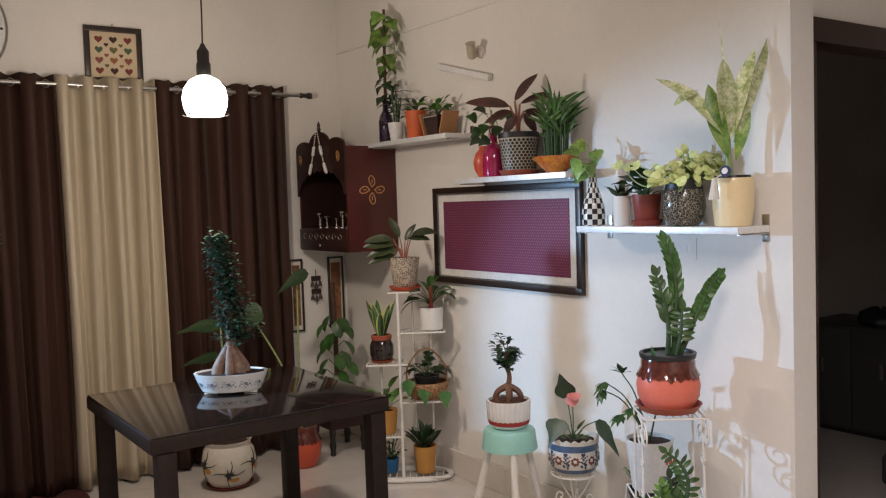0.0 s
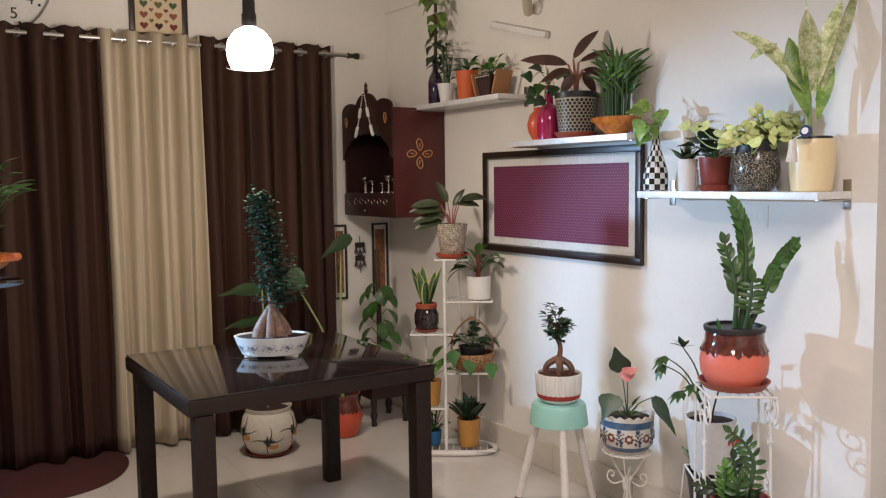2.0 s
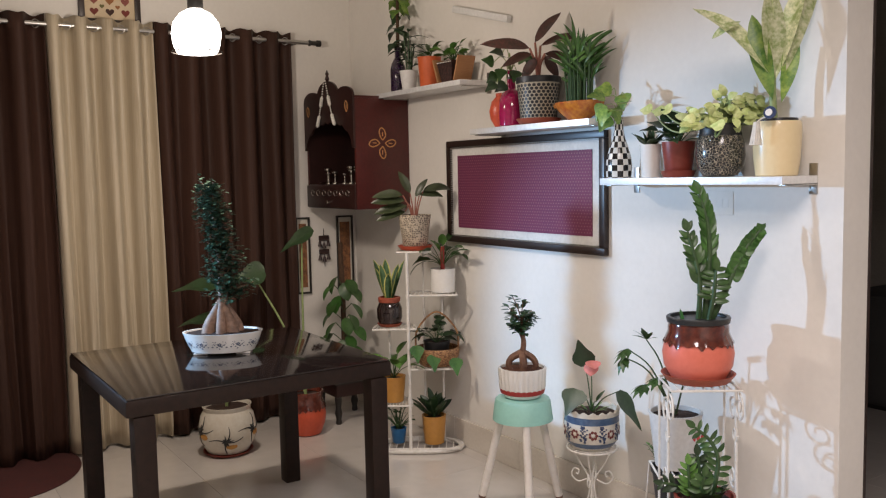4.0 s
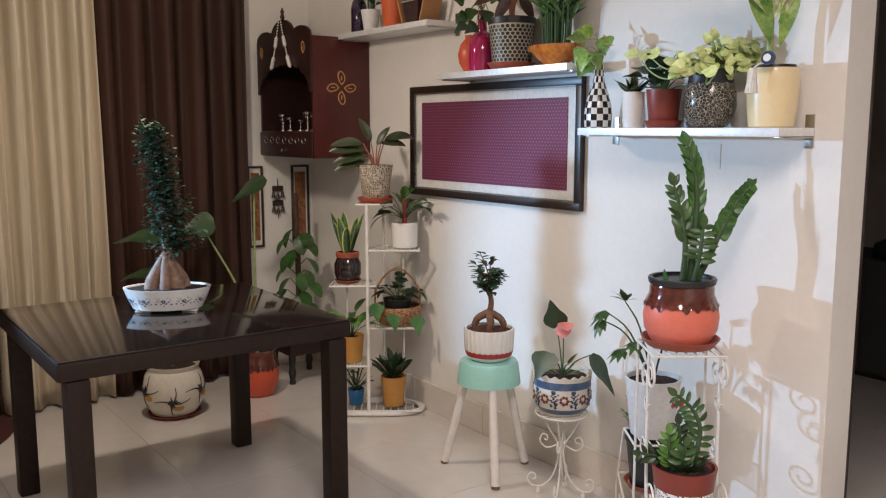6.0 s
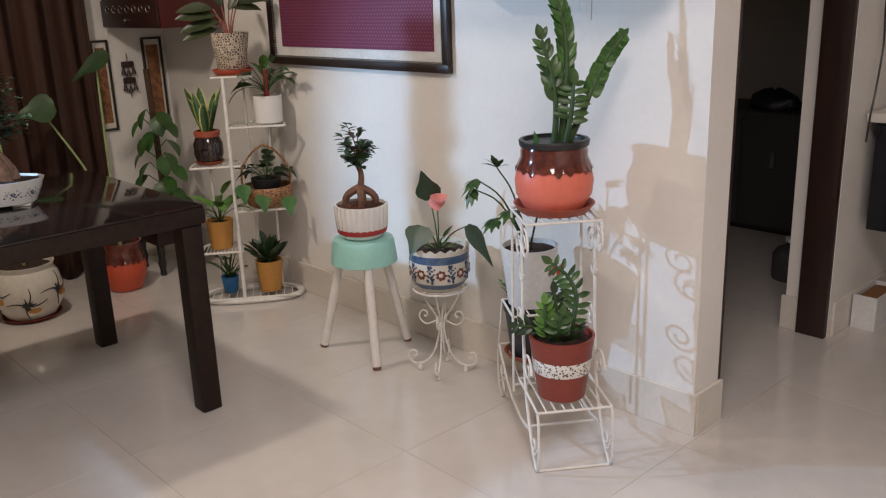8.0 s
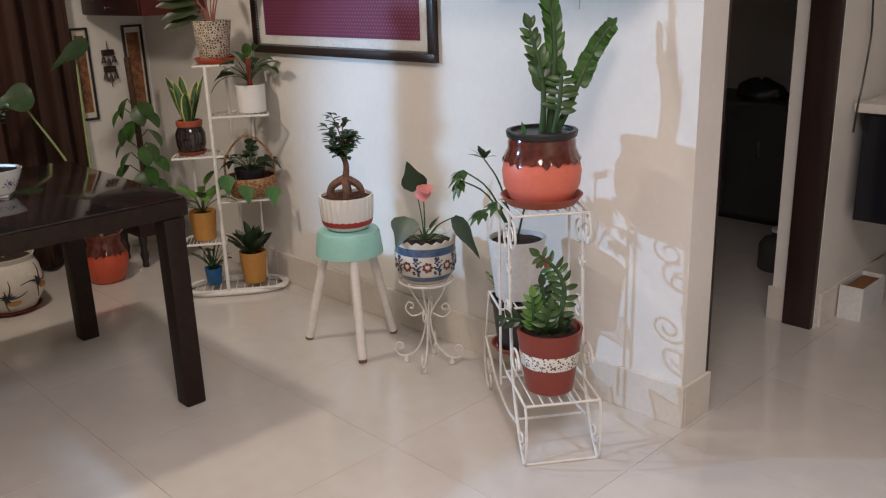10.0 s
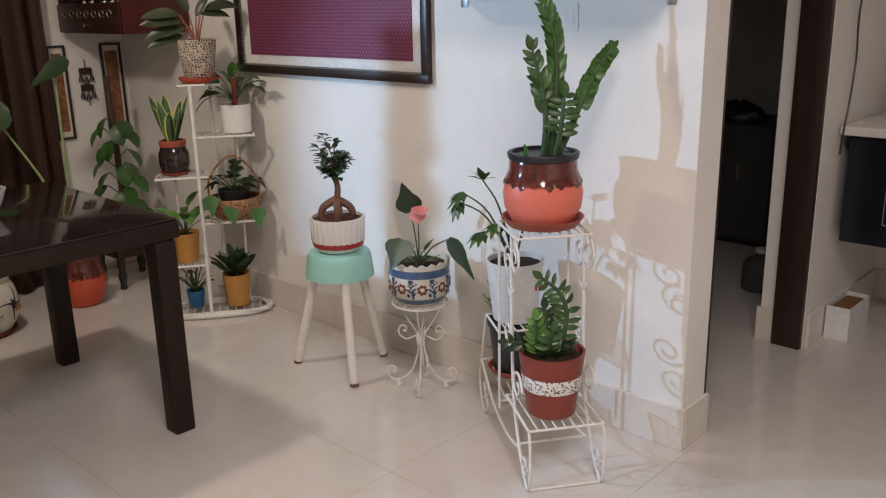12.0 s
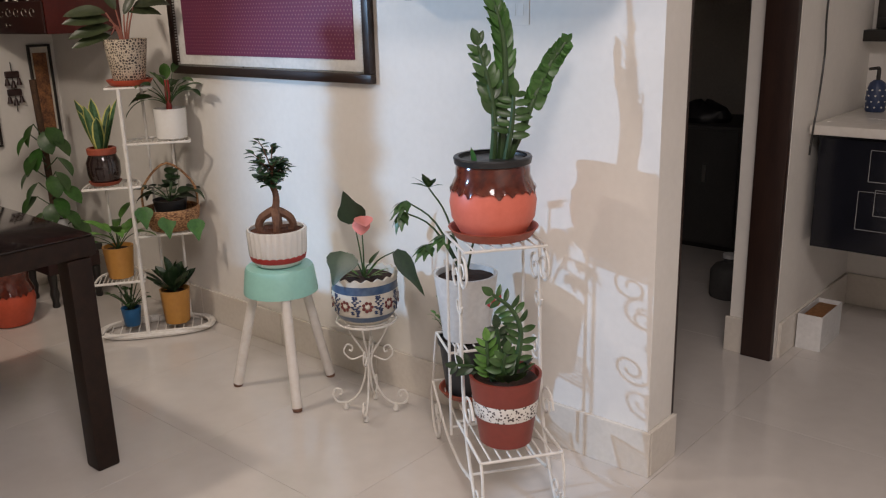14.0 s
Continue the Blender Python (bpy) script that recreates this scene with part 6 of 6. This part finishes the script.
for k in range(12):
    a = 2 * math.pi * k / 12
    bm = bmesh.new()
    tube(bm, [on_dish(a - 0.20 + 0.08 * j, 0.050 + 0.008 * math.sin(1.6 * j)) for j in range(6)], 0.0012, n=4, steps=2)
    for j in range(13):
        b = a - 0.2 + 0.033 * j
        z = 0.050 + 0.008 * math.sin(0.8 * j) + (0.009 if j % 2 else -0.009)
        bmesh.ops.create_icosphere(bm, subdivisions=1, radius=spr.uniform(0.0026, 0.0042), matrix=Matrix.Translation(on_dish(b, z)) @ Matrix.Rotation(b, 4, "Z") @ Matrix.Diagonal((0.3, 1.3, 0.8, 1)))
    for j in range(5):
        c = 2 * math.pi * j / 5
        bmesh.ops.create_icosphere(bm, subdivisions=1, radius=0.0042, matrix=Matrix.Translation(on_dish(a + 0.035 * math.cos(c), 0.052 + 0.0055 * math.sin(c))) @ Matrix.Rotation(a, 4, "Z") @ Matrix.Diagonal((0.3, 1, 1, 1)))
    part("flower_spray", bm, M["vine_paint"], d, "slate-blue painted flower spray")
bm = bmesh.new()
for (x, y, r) in ((-0.04, -0.015, 0.034), (0.03, -0.02, 0.036), (0.045, 0.02, 0.028), (-0.02, 0.025, 0.03), (0.0, -0.035, 0.026)):
    tube(bm, [(x * 1.45, y * 1.3, 0.068), (x * 1.35, y * 1.1, 0.115), (x * 0.9, y * 0.8, 0.158), (x * 0.4, y * 0.4, 0.20), (0.008, 0, 0.25)], r * 0.98, 0.013, 12)
tube(bm, [(0, 0, 0.20), (0.008, 0, 0.28), (0.0, 0, 0.42), (-0.015, 0, 0.58), (-0.02, 0, 0.68)], 0.026, 0.006, 10)
part("trunk", bm, M["pale_bark"], d)
tw = bmesh.new()
crown = bmesh.new()
rnd = random.Random(14)
for i in range(135):
    t = i / 134
    z = 0.245 + 0.485 * t
    width = (0.104 if z < 0.36 else 0.080 if z < 0.42 else 0.058 if z < 0.50 else 0.068 if z < 0.66 else 0.046) * rnd.uniform(0.45, 1.18)
    shift = 0.03 - 0.075 * max(0, t - 0.1)
    a = i * 2.4
    tip = Vector((shift + width * math.cos(a), 0.8 * width * math.sin(a), z + rnd.uniform(-0.01, 0.03)))
    tube(tw, [(shift * 0.7, 0, z - 0.03), tip], 0.0022, 0.0012, 5)
    for k in range(17):
        b, q = rnd.uniform(0, 6.28), Vector((shift, 0, z - 0.02)).lerp(tip, rnd.uniform(0.15, 1.08))
        q += Vector((rnd.gauss(0, 0.012), rnd.gauss(0, 0.012), rnd.gauss(0, 0.012)))
        leaf(crown, q, (math.cos(b), math.sin(b), rnd.uniform(-0.3, 0.7)), rnd.uniform(0.022, 0.034), 0.018, "oval", 0.3, 0.25, rows=3)
tagged(part("twig", tw, M["bark"], d), kind="stuff")
tagged(part("foliage", crown, M["leaf_ficus"], d), kind="stuff")

# ---------- floor pots behind the table ----------
FG = "floor pots in the corner"
p = plant((0.555, -1.13, 0), "large-leaved elephant ear in a crackle-painted white pot", FG)
saucer(p, 0.135, M["rust_pot"], h=0.016)
pot(p, [(0.085, 0.008), (0.115, 0.018), (0.155, 0.09), (0.160, 0.15), (0.145, 0.22), (0.128, 0.25), (0.136, 0.275)], M["marbled"], n=56, label="cream pot with black blots, lines and orange patches")


def on_jar(b, z):
    """A place on the belly of the painted pot."""
    for (r0, z0), (r1, z1) in zip(JAR, JAR[1:]):
        if z <= z1:
            break
    r = r0 + (r1 - r0) * (z - z0) / (z1 - z0) + 0.0012
    return Vector((r * math.cos(b), r * math.sin(b), z))


JAR = [(0.085, 0.008), (0.115, 0.018), (0.155, 0.09), (0.160, 0.15), (0.145, 0.22), (0.128, 0.25), (0.136, 0.275)]
rnd = random.Random(19)
for k in range(6):
    a, z = -2.5 + k * 1.05, (0.10, 0.15)[k % 2]
    bm = bmesh.new()
    for j in range(8):
        c = 2 * math.pi * j / 8 + rnd.uniform(-0.3, 0.3)
        reach = rnd.uniform(0.022, 0.045)
        ends = [on_jar(a + t * reach * math.cos(c) / 0.155, z + t * reach * math.sin(c)) for t in (0.0, 0.5, 1.0)]
        tube(bm, ends, 0.009, 0.0008, 6, 3)
    part("black_blot", bm, M["black_pot"], p, "black painted blot")
    bm = bmesh.new()
    for j in range(4):
        c = 0.9 + j * 1.7
        tube(bm, [on_jar(a + t * 0.62 * math.cos(c + 0.5 * t), z + t * 0.085 * math.sin(c + 0.5 * t)) for t in (0.0, 0.25, 0.5, 0.75, 1.0)], 0.0042, 0.0018, 5, 3)
    part("black_line", bm, M["black_pot"], p)
    bm = bmesh.new()
    bmesh.ops.create_icosphere(bm, subdivisions=2, radius=0.024, matrix=Matrix.Translation(on_jar(a + 0.2, z - 0.028)) @ Matrix.Rotation(a + 0.2, 4, "Z") @ Matrix.Diagonal((0.16, 1.3, 0.7, 1)))
    part("orange_patch", bm, M["mustard"], p)
soil(p, 0.12, 0.255)
bm = bmesh.new()
for a, b, z, way, L, W, tw_ in ((-0.01, -0.02, 0.95, (-0.95, -0.2, 0.05), 0.26, 0.12, -0.45), (-0.03, -0.02, 0.77, (-0.95, -0.2, -0.05), 0.22, 0.11, -0.35), (0.06, -0.04, 0.70, (-0.3, -0.5, 0.5), 0.17, 0.13, 0.0)):
    tip = across(a, b, z)
    tube(bm, [(0, 0, 0.25), tip * 0.35 + Vector((0, 0, 0.32)), tip * 0.8 + Vector((0, 0, 0.12 * z)), tip], 0.008, 0.005, 7, 5)
    one_leaf(p, M["leaf_dark"], tip, across(*way), L, W, "heart", 0.35, 0.12, tw_, 0.03, rows=10)
part("stem", bm, M["pale_stem"], p)

p = plant((0.50, -0.625, 0), "elephant ear in an orange-red pot with dark dripping glaze", FG)
pot(p, [(0.070, 0), (0.085, 0.006), (0.110, 0.07), (0.117, 0.125), (0.108, 0.175), (0.095, 0.21)], M["orange_red"])
part("drip_glaze", turned([(0.1165, 0.165), (0.1105, 0.178), (0.0975, 0.212), (0.099, 0.24), (0.104, 0.262), (0.096, 0.264), (0.088, 0.24)], 120, wave=drip, close=False), M["brown_glaze"], p, "dark dripping glaze")
soil(p, 0.088, 0.235)
bm = bmesh.new()
tube(bm, [(0, 0, 0.23), across(0.0, -0.01, 0.7), across(0.01, -0.02, 1.17)], 0.008, 0.005, 7, 5)
one_leaf(p, M["leaf_dark"], across(0.075, -0.01, 1.225), across(-0.82, -0.2, -0.5), 0.235, 0.10, "heart", 0.15, 0.12, -0.7, 0.03, rows=10)
tube(bm, [(0, 0, 0.23), across(-0.09, -0.02, 0.6), across(-0.26, -0.03, 0.93)], 0.008, 0.005, 7, 5)
one_leaf(p, M["leaf_dark"], across(-0.21, -0.03, 0.98), across(-0.85, -0.3, -0.1), 0.20, 0.15, "heart", 0.3, 0.12, -0.8, 0.03, rows=10)
part("stem", bm, M["pale_stem"], p)

cs = thing("carved_stool", (0.33, -0.27, 0), "low black carved wooden stool in the corner", "stool")
part("seat", boxed((-0.15, -0.15, 0.25), (0.15, 0.15, 0.285), 0.008), M["black_metal"], cs)
part("carved_panel", boxed((-0.135, -0.135, 0.17), (0.135, 0.135, 0.2495), 0.006), M["shrine_dark"], cs, "dark carved apron")
for sx in (-1, 1):
    for sy in (-1, 1):
        part("leg", turned([(0.016, 0), (0.02, 0.01), (0.016, 0.03), (0.024, 0.07), (0.017, 0.10), (0.022, 0.15), (0.022, 0.169)], 14), M["black_metal"], cs).matrix_local = pose(sx * 0.115, sy * 0.115, 0)
p = plant((0.31, -0.265, 0.2855), "broad-leaved climber on a coir pole in a white pot", "")
pot(p, [(0.06, 0), (0.063, 0.003), (0.078, 0.13), (0.08, 0.138)], M["white_plastic"])
soil(p, 0.07, 0.12)
part("coir_pole", tubed([(0, 0, 0.10), (0.0, 0, 0.45), (0.0, -0.01, 0.83)], 0.017, 0.016, 12), M["moss"], p)
bm = bmesh.new()
rnd = random.Random(33)
for i, (a, z) in enumerate(((-0.09, 0.57), (0.10, 0.55), (-0.05, 0.62), (0.11, 0.45), (-0.10, 0.40), (0.06, 0.60), (0.12, 0.30), (-0.11, 0.26), (0.03, 0.36), (0.10, 0.18), (0.0, 0.22), (0.15, 0.12), (-0.03, 0.50), (0.07, 0.10), (0.02, 0.58), (-0.08, 0.33), (0.08, 0.38), (-0.06, 0.47), (0.05, 0.25), (0.10, 0.08), (-0.07, 0.18))):
    tip = across(a * 0.55, -0.045, z)
    tube(bm, [across(0, -0.02, z - 0.06), tip], 0.003, n=5)
    one_leaf(p, M["leaf"] if i % 3 else M["leaf_zz"], tip, across(a * 7, -0.35, -0.35), 0.125, 0.085, "oval", 0.9, 0.12, rnd.uniform(-0.4, 0.4))
part("stem", bm, M["stem"], p)

# ---------- bowl plant on the glass-topped stand by the curtain ----------
BP = Vector((2.42, -2.715, 0))
gs = thing("pedestal_table", BP, "slender dark pedestal with a blue glass top", "side table")
part("top", turned([(0.10, 1.272), (0.135, 1.274), (0.137, 1.285), (0.13, 1.290)], 48), M["glass_blue"], gs, "blue glass disc")
part("column", turned([(0.02, 0.03), (0.016, 0.1), (0.014, 0.7), (0.02, 1.22), (0.05, 1.271)], 24), M["black_metal"], gs)
part("foot", turned([(0.14, 0.0), (0.14, 0.012), (0.05, 0.025), (0.021, 0.0295)], 40), M["black_metal"], gs)
p = plant(BP + Vector((0, 0, 1.2905)), "fine-leaved green plant in an amber lugged bowl", "")
part("mat", turned([(0.075, 0), (0.075, 0.010), (0.07, 0.011)], 32), M["blue_pot"], p, "blue mat")
pot(p, [(0.050, 0.0115), (0.055, 0.014), (0.095, 0.04), (0.112, 0.06), (0.116, 0.072)], M["slip_bowl"])
part("lug", tubed([across(0.10, 0.02, 0.062), across(0.142, 0.0, 0.068), across(0.10, -0.02, 0.062)], 0.012, n=8), M["slip_bowl"], p)
soil(p, 0.10, 0.06)
rosette(p, (0, 0, 0.06), 130, 0.085, 0.030, "lance", M["leaf_zz"], (0.06, 0.27), (5, 36), 0.8, seed=111)


# ---------- floor tiles ----------
floor_thing = tagged(new("floor"), "glossy cream floor of large vitrified tiles", "floor", kind="structure")
TS, JX, JY = 0.65, 3.545, -0.09
tile_mesh = {}
for i in range(-7, 6):
    for j in range(-9, 7):
        x0, x1 = max(-0.0, JX + i * TS), min(6.6, JX + (i + 1) * TS)
        y0, y1 = max(-5.4, JY + j * TS), min(3.4, JY + (j + 1) * TS)
        if x1 - x0 < 0.02 or y1 - y0 < 0.02 or (x1 < 1.0 and y0 > 0):
            continue
        key = (round(x1 - x0, 3), round(y1 - y0, 3))
        if key not in tile_mesh:
            hx, hy = (x1 - x0) / 2 - 0.0005, (y1 - y0) / 2 - 0.0005
            ob = part("tile", boxed((-hx, -hy, -0.008), (hx, hy, 0), 0.001), M["tile"], floor_thing, smooth=False)
            tile_mesh[key] = ob.data
        else:
            ob = new("tile", tile_mesh[key])
            ob.parent = floor_thing
        ob.location = ((x0 + x1) / 2, (y0 + y1) / 2, 0)
